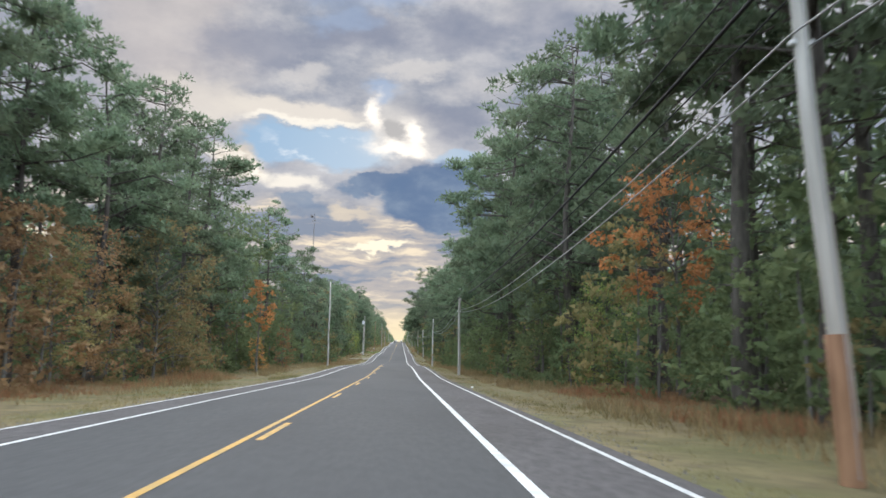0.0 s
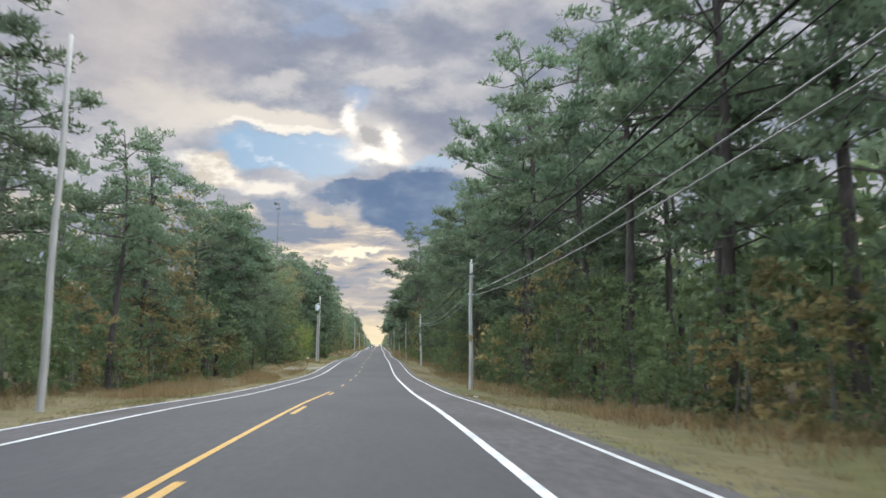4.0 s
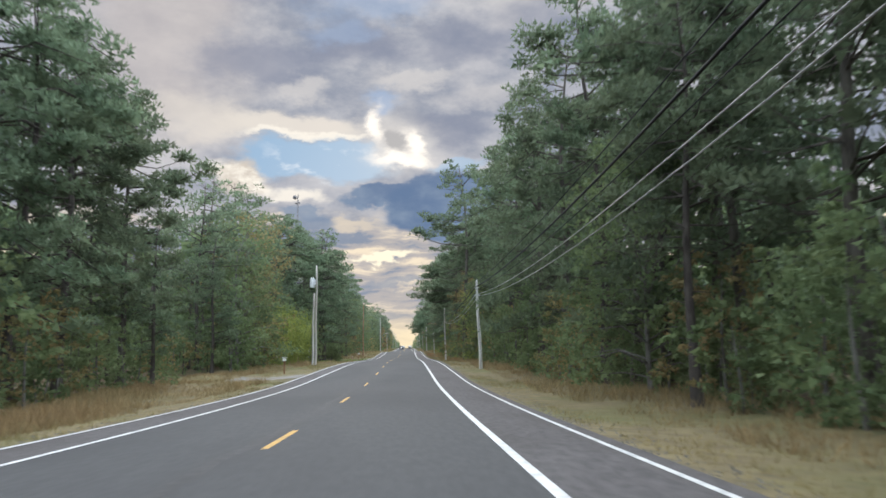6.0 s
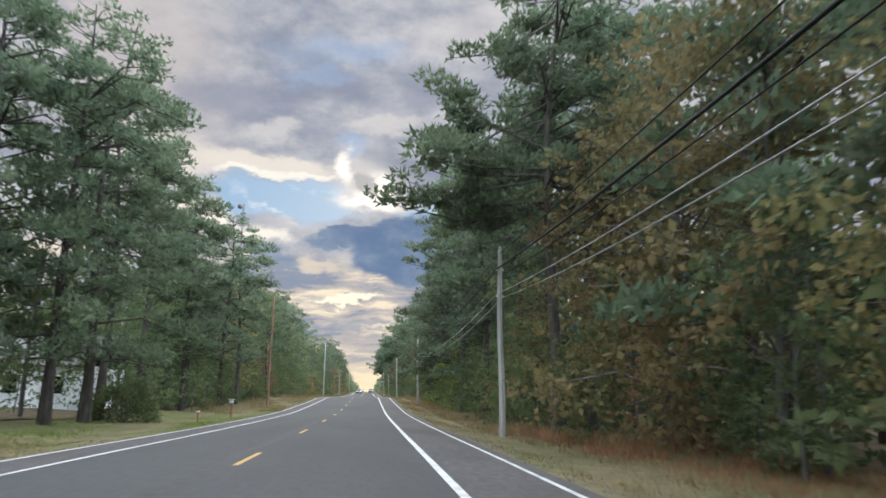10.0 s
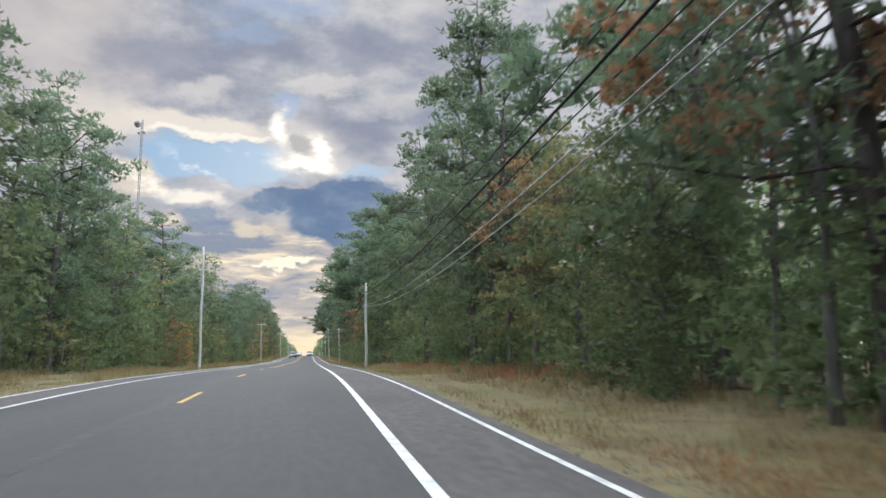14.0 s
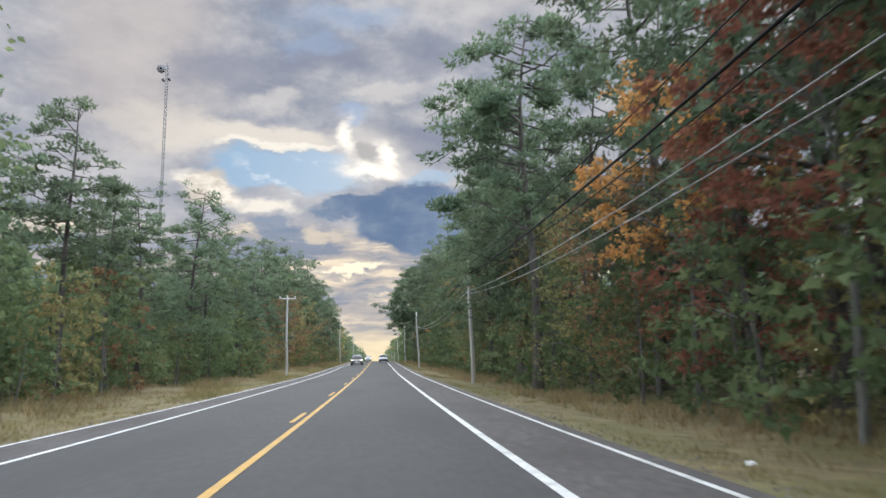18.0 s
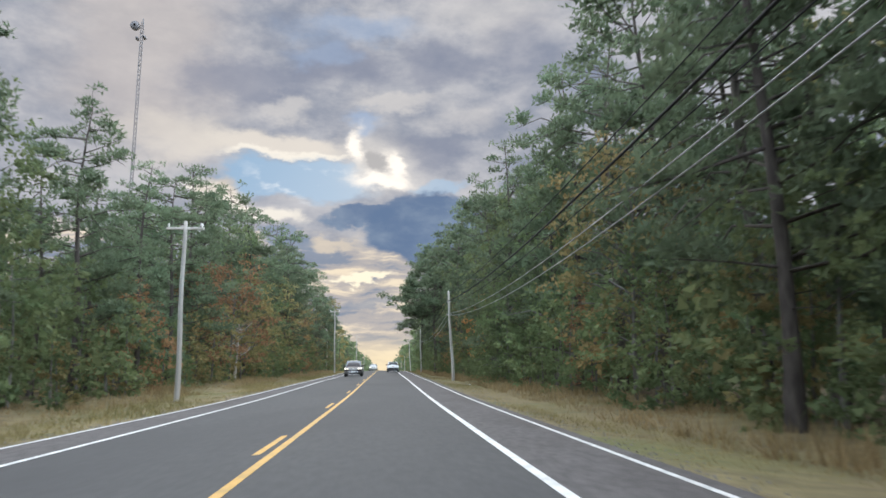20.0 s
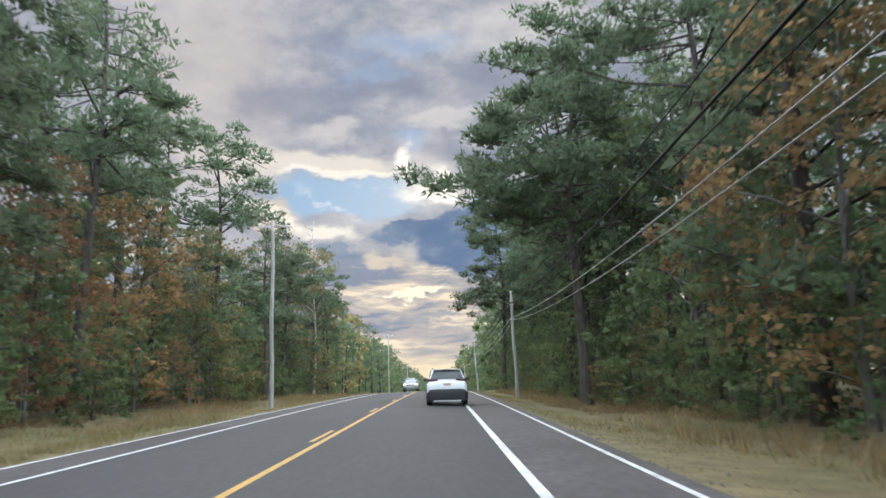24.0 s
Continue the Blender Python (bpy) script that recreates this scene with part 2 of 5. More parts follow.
    if through_light:
        tr = N("ShaderNodeBsdfTranslucent")
        L(col, tr.inputs[0])
        mx = N("ShaderNodeMixShader")
        mx.inputs[0].default_value = through_light
        L(bsdf.outputs[0], mx.inputs[1]), L(tr.outputs[0], mx.inputs[2])
        L(mx.outputs[0], nt.nodes["Material Output"].inputs[0])
    return mt


ASPHALT = material("asphalt", (0.054, 0.0535, 0.0545), (0.064, 0.0635, 0.064), 9, 0.9, bump=0.06, bump_scale=60,
                   stain=(0.047, 0.0465, 0.048), stain_scale=0.35, stretch=(1, 0.25, 1), spec=0.12)
SHOULDER = material("shoulder_asphalt", (0.066, 0.061, 0.061), (0.095, 0.087, 0.086), 7, 0.92, bump=0.4, bump_scale=70,
                    stain=(0.058, 0.052, 0.05), stain_scale=0.5, stretch=(1, 0.4, 1), spec=0.12)
SEAL = material("crack_sealant", (0.028, 0.028, 0.03), (0.042, 0.042, 0.044), 5, 0.8, spec=0.2)
WHITE_PAINT = material("white_road_paint", (0.44, 0.432, 0.42), (0.57, 0.56, 0.545), 12, 0.7, stain=(0.28, 0.28, 0.28), stain_scale=2.5, spec=0.2)
YELLOW_PAINT = material("yellow_road_paint", (0.36, 0.198, 0.042), (0.46, 0.27, 0.072), 12, 0.7, stain=(0.26, 0.18, 0.07), stain_scale=2.5, spec=0.2)
EARTH = material("verge_earth", (0.105, 0.084, 0.05), (0.175, 0.14, 0.076), 1.6, 0.95, bump=0.5, bump_scale=12,
                 stain=(0.085, 0.095, 0.035), stain_scale=0.22, spec=0.1)
LITTER = material("leaf_litter", (0.07, 0.05, 0.032), (0.13, 0.092, 0.055), 2.2, 0.95, bump=0.6, bump_scale=14, stain=(0.06, 0.06, 0.03), stain_scale=0.2, spec=0.1)
BARK = material("pine_bark", (0.042, 0.036, 0.032), (0.095, 0.082, 0.072), 7, 0.95, bump=0.8, bump_scale=22, stretch=(1, 1, 0.25), spread=0.4, island=0.01, spec=0.15)
GREY_BARK = material("grey_bark", (0.075, 0.070, 0.062), (0.15, 0.142, 0.128), 6, 0.95, bump=0.5, bump_scale=18, stretch=(1, 1, 0.3), spread=0.4, island=0.01, spec=0.15)
NEEDLES = material("pine_needles", (0.084, 0.116, 0.072), (0.148, 0.182, 0.112), 0.6, 0.8, island=0.5, spread=0.35, through_light=0.48, spec=0.1)
LEAVES = material("green_leaves", (0.088, 0.122, 0.060), (0.160, 0.190, 0.092), 0.45, 0.75, island=0.45, spread=0.3, through_light=0.52, spec=0.1)
DULL_LEAVES = material("turning_leaves", (0.160, 0.156, 0.074), (0.255, 0.200, 0.094), 0.35, 0.75, island=0.6, spread=0.3, through_light=0.52, spec=0.1)
ORANGE_LEAVES = material("orange_leaves", (0.40, 0.19, 0.075), (0.53, 0.265, 0.10), 0.5, 0.75, island=0.6, spread=0.2, through_light=0.45, spec=0.1)
LIME_LEAVES = material("fresh_leaves", (0.165, 0.215, 0.070), (0.26, 0.30, 0.095), 0.35, 0.75, island=0.6, spread=0.2, through_light=0.52, spec=0.1)
RUST_LEAVES = material("rust_leaves", (0.205, 0.132, 0.074), (0.295, 0.182, 0.095), 0.4, 0.75, island=0.6, spread=0.25, through_light=0.5, spec=0.1)
RED_LEAVES = material("red_leaves", (0.19, 0.082, 0.06), (0.26, 0.115, 0.075), 0.5, 0.75, island=0.6, spread=0.2, through_light=0.45, spec=0.1)
BAMBOO_LEAVES = material("bamboo_leaves", (0.155, 0.19, 0.05), (0.25, 0.28, 0.075), 0.6, 0.7, island=0.6, through_light=0.45, spec=0.15)
GRASS = material("verge_grass", (0.18, 0.140, 0.074), (0.30, 0.225, 0.12), 0.45, 0.9, island=0.6, through_light=0.35, spec=0.1,
                 stain=(0.23, 0.15, 0.08), stain_scale=0.11)
MOWN = material("mown_grass", (0.138, 0.126, 0.055), (0.235, 0.195, 0.095), 0.3, 0.9, island=0.6, through_light=0.35, spec=0.1,
                stain=(0.30, 0.235, 0.115), stain_scale=0.1)
RUSSET = material("russet_grass", (0.22, 0.105, 0.06), (0.33, 0.17, 0.09), 0.5, 0.9, island=0.6, through_light=0.35, spec=0.1)
LAWN = material("lawn_grass", (0.115, 0.175, 0.04), (0.19, 0.245, 0.065), 0.6, 0.9, island=0.6, through_light=0.35, spec=0.1)
POLE_WOOD = material("weathered_pole_wood", (0.30, 0.285, 0.26), (0.46, 0.44, 0.405), 5, 0.9, bump=0.5, bump_scale=30, stretch=(1, 1, 0.12),
                     stain=(0.30, 0.25, 0.21), stain_scale=0.8, spread=0.15, island=0.01, spec=0.15)
STAINED_WOOD = material("creosoted_pole_foot", (0.16, 0.085, 0.05), (0.30, 0.17, 0.10), 6, 0.9, bump=0.5, bump_scale=30, stretch=(1, 1, 0.12), spec=0.15)
CABLE_BLACK = material("black_cable", (0.012, 0.012, 0.013), (0.02, 0.02, 0.021), 3, 0.85, spec=0.2)
# grey base stands in for the sky's sheen on the black telephone cables
CABLE_GREY = material("grey_cable", (0.16, 0.16, 0.165), (0.24, 0.24, 0.245), 3, 0.5)
STEEL = material("galvanised_steel", (0.40, 0.41, 0.42), (0.55, 0.55, 0.56), 4, 0.5, metal=0.4)
TOWER_PAINT = material("tower_paint", (0.07, 0.065, 0.07), (0.12, 0.11, 0.11), 0.2, 0.6)
CAR_WHITE = material("white_car_paint", (0.74, 0.74, 0.75), (0.80, 0.80, 0.81), 2, 0.4, coat=0.2, spec=0.3)
CAR_DARK = material("dark_brown_car_paint", (0.028, 0.022, 0.022), (0.045, 0.036, 0.035), 2, 0.32, coat=0.12, spec=0.25)
CAR_SILVER = material("silver_car_paint", (0.33, 0.33, 0.325), (0.40, 0.40, 0.395), 2, 0.5, spec=0.2)
REAR_GLASS = material("grey_rear_glass", (0.05, 0.053, 0.056), (0.09, 0.094, 0.098), 3, 0.15, spec=0.4)
PLASTIC = material("black_plastic", (0.02, 0.021, 0.023), (0.035, 0.036, 0.038), 20, 0.7)
GLASS_DARK = material("tinted_glass", (0.012, 0.014, 0.016), (0.02, 0.022, 0.025), 1, 0.12, spec=0.22)
# pale, partly diffuse base puts the sky's reflection into the trim's colour
CHROME = material("chrome", (0.86, 0.86, 0.87), (0.92, 0.92, 0.93), 3, 0.3, metal=0.55, spec=0.8)
RUBBER = material("tyre_rubber", (0.018, 0.018, 0.018), (0.03, 0.03, 0.03), 14, 0.85)
TAIL_RED = material("tail_lamp_red", (0.045, 0.010, 0.010), (0.075, 0.014, 0.013), 9, 0.3, spec=0.3)
LAMP_CLEAR = material("headlamp_glass", (0.75, 0.75, 0.74), (0.85, 0.85, 0.84), 9, 0.12, coat=0.6)
LAMP_LIT = material("lit_headlamp", (0.75, 0.75, 0.74), (0.85, 0.85, 0.84), 9, 0.12, coat=0.6)
LAMP_LIT.node_tree.nodes["Principled BSDF"].inputs["Emission Color"].default_value = (1.0, 0.9, 0.72, 1)
LAMP_LIT.node_tree.nodes["Principled BSDF"].inputs["Emission Strength"].default_value = 1.6
WINDSCREEN = material("windscreen_glass", (0.03, 0.033, 0.036), (0.045, 0.048, 0.05), 1, 0.06, spec=0.9, coat=1.0)
PLATE = material("plate_enamel", (0.50, 0.34, 0.26), (0.60, 0.44, 0.34), 9, 0.5)
GRAVEL = material("pale_gravel", (0.135, 0.125, 0.112), (0.22, 0.205, 0.18), 9, 0.95, bump=0.6, bump_scale=50, stain=(0.13, 0.115, 0.09), stain_scale=0.5, spec=0.15)
WHITE_PLASTIC = material("white_enamel", (0.66, 0.66, 0.65), (0.80, 0.80, 0.79), 6, 0.5, stain=(0.5, 0.48, 0.45), stain_scale=2)
SIDING = material("white_siding", (0.68, 0.69, 0.70), (0.80, 0.80, 0.80), 1, 0.6, stain=(0.55, 0.55, 0.54), stain_scale=0.7)
ROOFING = material("roof_shingle", (0.08, 0.075, 0.07), (0.14, 0.13, 0.125), 8, 0.9, bump=0.5, bump_scale=20)
DEAD_WOOD = material("bleached_dead_wood", (0.28, 0.25, 0.22), (0.42, 0.39, 0.35), 6, 0.95, stretch=(1, 1, 0.3), spec=0.1)


# ------------------------------------------------------------------ mesh helpers
def soup(name, verts, faces, mt, smooth=False):
    """A mesh from arrays: faces is (n, 3) or (n, 4)."""
    verts, faces = np.asarray(verts, dtype=np.float32), np.asarray(faces, dtype=np.int32)
    me = bpy.data.meshes.new(name)
    k = faces.shape[1]
    me.vertices.add(len(verts))
    me.vertices.foreach_set("co", verts.ravel())
    me.loops.add(faces.size)
    me.loops.foreach_set("vertex_index", faces.ravel())
    me.polygons.add(len(faces))
    me.polygons.foreach_set("loop_start", np.arange(0, faces.size, k, dtype=np.int32))
    me.polygons.foreach_set("use_smooth", np.full(len(faces), smooth))
    me.materials.append(mt)
    me.update(calc_edges=True)
    return me


def part(name, data, mt, parent, label=""):
    """One mesh object under a thing or a part; data is a bmesh or a mesh."""
    if isinstance(data, bmesh.types.BMesh):
        me = bpy.data.meshes.new(name)
        data.to_mesh(me)
        data.free()
        me.materials.append(mt)
    else:
        me = data
    ob = new(name, me)
    ob.parent = parent
    if label:
        ob["label"] = label
    return ob


def thing(name, m, label, category, group=""):
    ob = new(name)
    ob.matrix_world = m
    ob.empty_display_size = 0.3
    return tagged(ob, label, category, group)


def tube(path, radii, sides=6, cap=True):
    """Vertices and quads of a tapering tube along a path."""
    path, radii = np.asarray(path, float), np.asarray(radii, float)
    n = len(path)
    d = np.gradient(path, axis=0)
    d /= np.linalg.norm(d, axis=1)[:, None] + 1e-9
    ref = np.where(np.abs(d[:, 2:3]) > 0.9, np.array([[1.0, 0, 0]]), np.array([[0, 0, 1.0]]))
    a = np.cross(d, ref)
    a /= np.linalg.norm(a, axis=1)[:, None] + 1e-9
    b = np.cross(d, a)
    ang = np.arange(sides) * 2 * np.pi / sides
    v = path[:, None] + radii[:, None, None] * (np.cos(ang)[None, :, None] * a[:, None] + np.sin(ang)[None, :, None] * b[:, None])
    i, j = np.meshgrid(np.arange(n - 1), np.arange(sides), indexing="ij")
    k = (j + 1) % sides
    f = np.stack([i * sides + j, i * sides + k, (i + 1) * sides + k, (i + 1) * sides + j], -1).reshape(-1, 4)
    v = v.reshape(-1, 3)
    if cap:
        v = np.vstack([v, path[-1:]])
        jj = np.arange(sides)
        top = (n - 1) * sides
        f = np.vstack([f, np.stack([top + jj, top + (jj + 1) % sides, np.full(sides, len(v) - 1), np.full(sides, len(v) - 1)], -1)])
    return v, f


class Bag:
    """Collects vertices and faces of one size."""

    def __init__(self):
        self.v, self.f, self.n = [], [], 0

    def add(self, v, f):
        self.v.append(np.asarray(v, float))
        self.f.append(np.asarray(f) + self.n)
        self.n += len(v)

    def mesh(self, name, mt, smooth=False):
        return soup(name, np.vstack(self.v), np.vstack(self.f), mt, smooth)


def quads(f):
    """Degenerate quads of tube caps become proper triangles, and everything is given as triangles."""
    f = np.asarray(f)
    t = np.vstack([f[:, [0, 1, 2]], f[:, [0, 2, 3]]])
    return t[(t[:, 0] != t[:, 1]) & (t[:, 1] != t[:, 2]) & (t[:, 0] != t[:, 2])]


# ------------------------------------------------------------------ ground, road and markings
FAR = 1500.0


def sheet(xs, ys, height, lift=0.0):
    """A grid over xs and ys that lies on the height function."""
    X, Y = np.meshgrid(xs, ys)
    Z = height(X, Y) + lift
    nx, ny = len(xs), len(ys)
    i, j = np.meshgrid(np.arange(ny - 1), np.arange(nx - 1), indexing="ij")
    f = np.stack([i * nx + j, i * nx + j + 1, (i + 1) * nx + j + 1, (i + 1) * nx + j], -1).reshape(-1, 4)
    return np.stack([X, Y, Z], -1).reshape(-1, 3), f


def tarmac_height(x, y):
    return road_height(y) - 0.13 * np.minimum(np.abs(x) / LANE, 1)


along = np.concatenate([np.arange(-60, 620, 2.5), np.arange(620, FAR + 1, 20)])
side = [5.6, 6.2, 7, 8, 9, 10, 11.5, 13.5, 16, 20, 26, 40, 70, 130, 300, 700, 1400, 2600]
xs = np.array([-s for s in reversed(side)] + [-4, -2, 0, 2, 4] + side)
ys = np.concatenate([[-1500, -600, -250, -120], along, [1900, 2600]])


def sheet_height(x, y):
    return ground_height(x, y) - np.where(np.abs(x) < 5.3, 0.12, 0.0)


v, f = sheet(xs, ys, sheet_height)
ground = tagged(new("ground", soup("ground", v, f, EARTH, True)), "dry sandy verge and leaf-strewn forest floor", "ground", kind="structure")
for nm, cols in (("forest_floor_right", [12.6, 13.5, 16, 20, 26, 40, 70, 130]), ("forest_floor_left", [-130, -70, -40, -26, -20, -16, -13.6])):
    v, f = sheet(np.array(cols), ys, ground_height, 0.05)
    tagged(new(nm, soup(nm, v, f, LITTER, True)), "brown leaf and needle litter on the forest floor", "forest floor", kind="structure")
v, f = sheet(np.array([-LANE - 0.02, -LANE / 2, 0, LANE / 2, LANE + 0.02]), along, tarmac_height)
road = tagged(new("road", soup("road", v, f, ASPHALT, True)), "grey asphalt two-lane road with painted lines", "road", kind="structure")
for nm, a, b in (("shoulder_right", LANE + 0.02, TAR_R), ("shoulder_left", TAR_L, -LANE - 0.02)):
    v, f = sheet(np.linspace(a, b, 4), along, tarmac_height)
    tagged(new(nm, soup(nm, v, f, SHOULDER, True)), "worn lighter asphalt road shoulder", "road shoulder", kind="structure")


def stripe(name, x, width, y0, y1, mt, parent=None, label="", lift=0.006, wobble=0.0, step=2.5):
    n = max(2, int((y1 - y0) / step) + 1)
    yy = np.linspace(y0, y1, n)
    off_x = wobble * (np.sin(yy * 0.9 + x) + 0.6 * np.sin(yy * 2.3))
    rows = []
    for s in (-0.5, 0.5):
        xx = x + s * width + off_x
        rows.append(np.stack([xx, yy, tarmac_height(xx, yy) + lift], -1))
    v = np.stack(rows, 1).reshape(-1, 3)
    i = np.arange(n - 1) * 2
    f = np.stack([i, i + 1, i + 3, i + 2], -1)
    ob = new(name, soup(name, v, f, mt))
    if parent:
        ob.parent = parent
    return tagged(ob, label, "", "", "" if parent else "structure")


SOLID_LEFT_END, SOLID_RIGHT_START = 119.5, 347.5
stripe("lane_line", LANE, 0.15, -60, FAR, WHITE_PAINT, road, "wide white line beside the lane")
stripe("lane_line", -LANE - 0.03, 0.12, -60, FAR, WHITE_PAINT, road, "white line beside the oncoming lane")
stripe("edge_line", EDGE_R, 0.10, -60, FAR, WHITE_PAINT, road, "thin white line at the tarmac's edge")
stripe("edge_line", EDGE_L, 0.10, -60, FAR, WHITE_PAINT, road, "thin white line at the tarmac's edge")
stripe("centre_line", -0.11, 0.11, -60, SOLID_LEFT_END, YELLOW_PAINT, road, "solid yellow line")
stripe("centre_line", 0.11, 0.11, SOLID_RIGHT_START, FAR, YELLOW_PAINT, road, "solid yellow line")
DASH = 128.93
for k in range(-15, 60):
    yc = DASH + 12.19 * k
    xc = 0.11 if yc < SOLID_LEFT_END else (0.0 if yc < SOLID_RIGHT_START else -0.11)
    stripe("centre_dash", xc, 0.11, yc - 1.5, yc + 1.5, YELLOW_PAINT, road, step=1.0)
stripe("sealed_seam", -0.33, 0.22, 60, SOLID_RIGHT_START, SEAL, road, "dark strip of crack sealant", 0.003, 0.05, 0.8)

# ------------------------------------------------------------------ trees
def blades(rng, centres, dirs, length, width):
    """One narrow triangle for each centre, pointing along dirs."""
    n = len(centres)
    r = rng.normal(size=(n, 3))
    sidev = np.cross(dirs, r)
    sidev /= np.linalg.norm(sidev, axis=1)[:, None] + 1e-9
    L, Wd = np.asarray(length).reshape(-1, 1), np.asarray(width).reshape(-1, 1)
    v = np.stack([centres - sidev * Wd / 2, centres + sidev * Wd / 2, centres + dirs * L], 1).reshape(-1, 3)
    return v, np.arange(3 * n).reshape(-1, 3)


def unit(a):
    return a / (np.linalg.norm(a, axis=-1, keepdims=True) + 1e-9)


def pine(seed, height, bare, reach, whorls, density, sides=7, blade=0.27, limbs=True):
    """A pine: bent trunk with stubs and limbs, and a ragged crown of rounded needle pads borne on the outer limbs."""
    rng = np.random.default_rng(seed)
    wood, crown = Bag(), Bag()
    zz = np.linspace(0, height, 9)
    ph = rng.uniform(0, 6.28, 2)
    path = np.stack([0.22 * np.sin(zz * 0.25 + ph[0]) * zz / height * 2, 0.22 * np.sin(zz * 0.3 + ph[1]) * zz / height * 2, zz], -1)
    path[0, 2] = -0.25
    r0 = 0.011 * height + 0.03
    rad = r0 * (1 - 0.88 * (zz / height) ** 1.1)
    rad[0] *= 1.35
    v, f = tube(path, rad, sides)
    wood.add(v, quads(f))
    trunk_at = lambda z: np.array([np.interp(z, zz, path[:, 0]), np.interp(z, zz, path[:, 1]), z])
    C, D, Ln, Wd = [], [], [], []
    # one side of the crown is fuller than the other, and the outline swells and shrinks on the way up
    heavy, waves = rng.uniform(0, 6.28), rng.uniform(0, 6.28, 2)
    for w in range(whorls):
        q = (w + rng.uniform(0.1, 0.9)) / whorls
        z = height * (bare + (1 - bare) * q ** 0.95)
        full = np.sin(np.pi * min(1, 0.24 + 0.70 * q)) ** 0.7 * (1 + 0.22 * np.sin(q * 9 + waves[0]))
        for b in range(rng.integers(2, 5)):
            if rng.random() < 0.12:
                continue
            a = rng.uniform(0, 6.283)
            ln = max(0.45, reach * full * rng.uniform(0.5, 1.15) * (1 + 0.2 * np.cos(a - heavy)))
            rise = rng.uniform(-0.05, 0.45) + 0.6 * max(0, q - 0.7)
            s = np.linspace(0, 1, 5)
            p0 = trunk_at(min(z, height * 0.98))
            lp = p0 + np.stack([np.cos(a) * ln * s, np.sin(a) * ln * s, ln * (rise * s - 0.22 * s * s + 0.10 * np.sin(s * 5 + a))], -1)
            if limbs:
                tv, tf = tube(lp[::2], np.linspace(0.02 + 0.012 * ln, 0.012, 3), 3, False)
                wood.add(tv, quads(tf))
            for k in range(max(1, int(round(0.5 + ln * 0.75)))):
                at_s = rng.uniform(0.35, 1.0) if k else rng.uniform(0.85, 1.0)
                r = rng.uniform(0.7, 1.25) * (0.34 + 0.085 * ln)
                c = np.array([np.interp(at_s, s, lp[:, i]) for i in range(3)]) + rng.normal(scale=(0.22, 0.22, 0.1)) * ln * 0.22
                c[2] += 0.25 * r
                m = max(4, int(density * (r / 0.6) ** 1.6))
                o = unit(rng.normal(size=(m, 3)))
                o[:, 2] = np.where(o[:, 2] < -0.3, -o[:, 2], o[:, 2])
                rr = rng.uniform(0.25, 1.0, (m, 1)) ** 0.5
                C.append(c + o * rr * np.array([r * 1.15, r * 1.15, r * 0.62]))
                D.append(unit(o * 0.75 + rng.normal(size=(m, 3)) * 0.55 + np.array([0, 0, 0.25])))
                Ln.append(blade * rng.uniform(0.7, 1.35, m)), Wd.append(blade * rng.uniform(0.35, 0.65, m))
                # the shaded inside of the pad
                h = max(2, m // 6)
                C.append(c + rng.normal(size=(h, 3)) * r * np.array([0.3, 0.3, 0.12])), D.append(unit(rng.normal(size=(h, 3)) * np.array([1, 1, 0.5])))
                Ln.append(np.minimum(r * rng.uniform(0.4, 0.7, h), blade * 1.7)), Wd.append(np.minimum(r * rng.uniform(0.35, 0.6, h), blade * 1.3))
    v, f = blades(rng, np.vstack(C), np.vstack(D), np.concatenate(Ln), np.concatenate(Wd))
    crown.add(v, f)
    # dead stubs under the crown
    for k in range(7 if limbs else 0):
        z = height * rng.uniform(0.15, bare + 0.1)
        a, ln = rng.uniform(0, 6.283), rng.uniform(0.4, 1.6)
        p0 = trunk_at(z)
        tv, tf = tube([p0, p0 + np.array([np.cos(a) * ln, np.sin(a) * ln, ln * rng.uniform(-0.3, 0.3)])], [0.03, 0.008], 3, False)
        wood.add(tv, quads(tf))
    return wood, crown


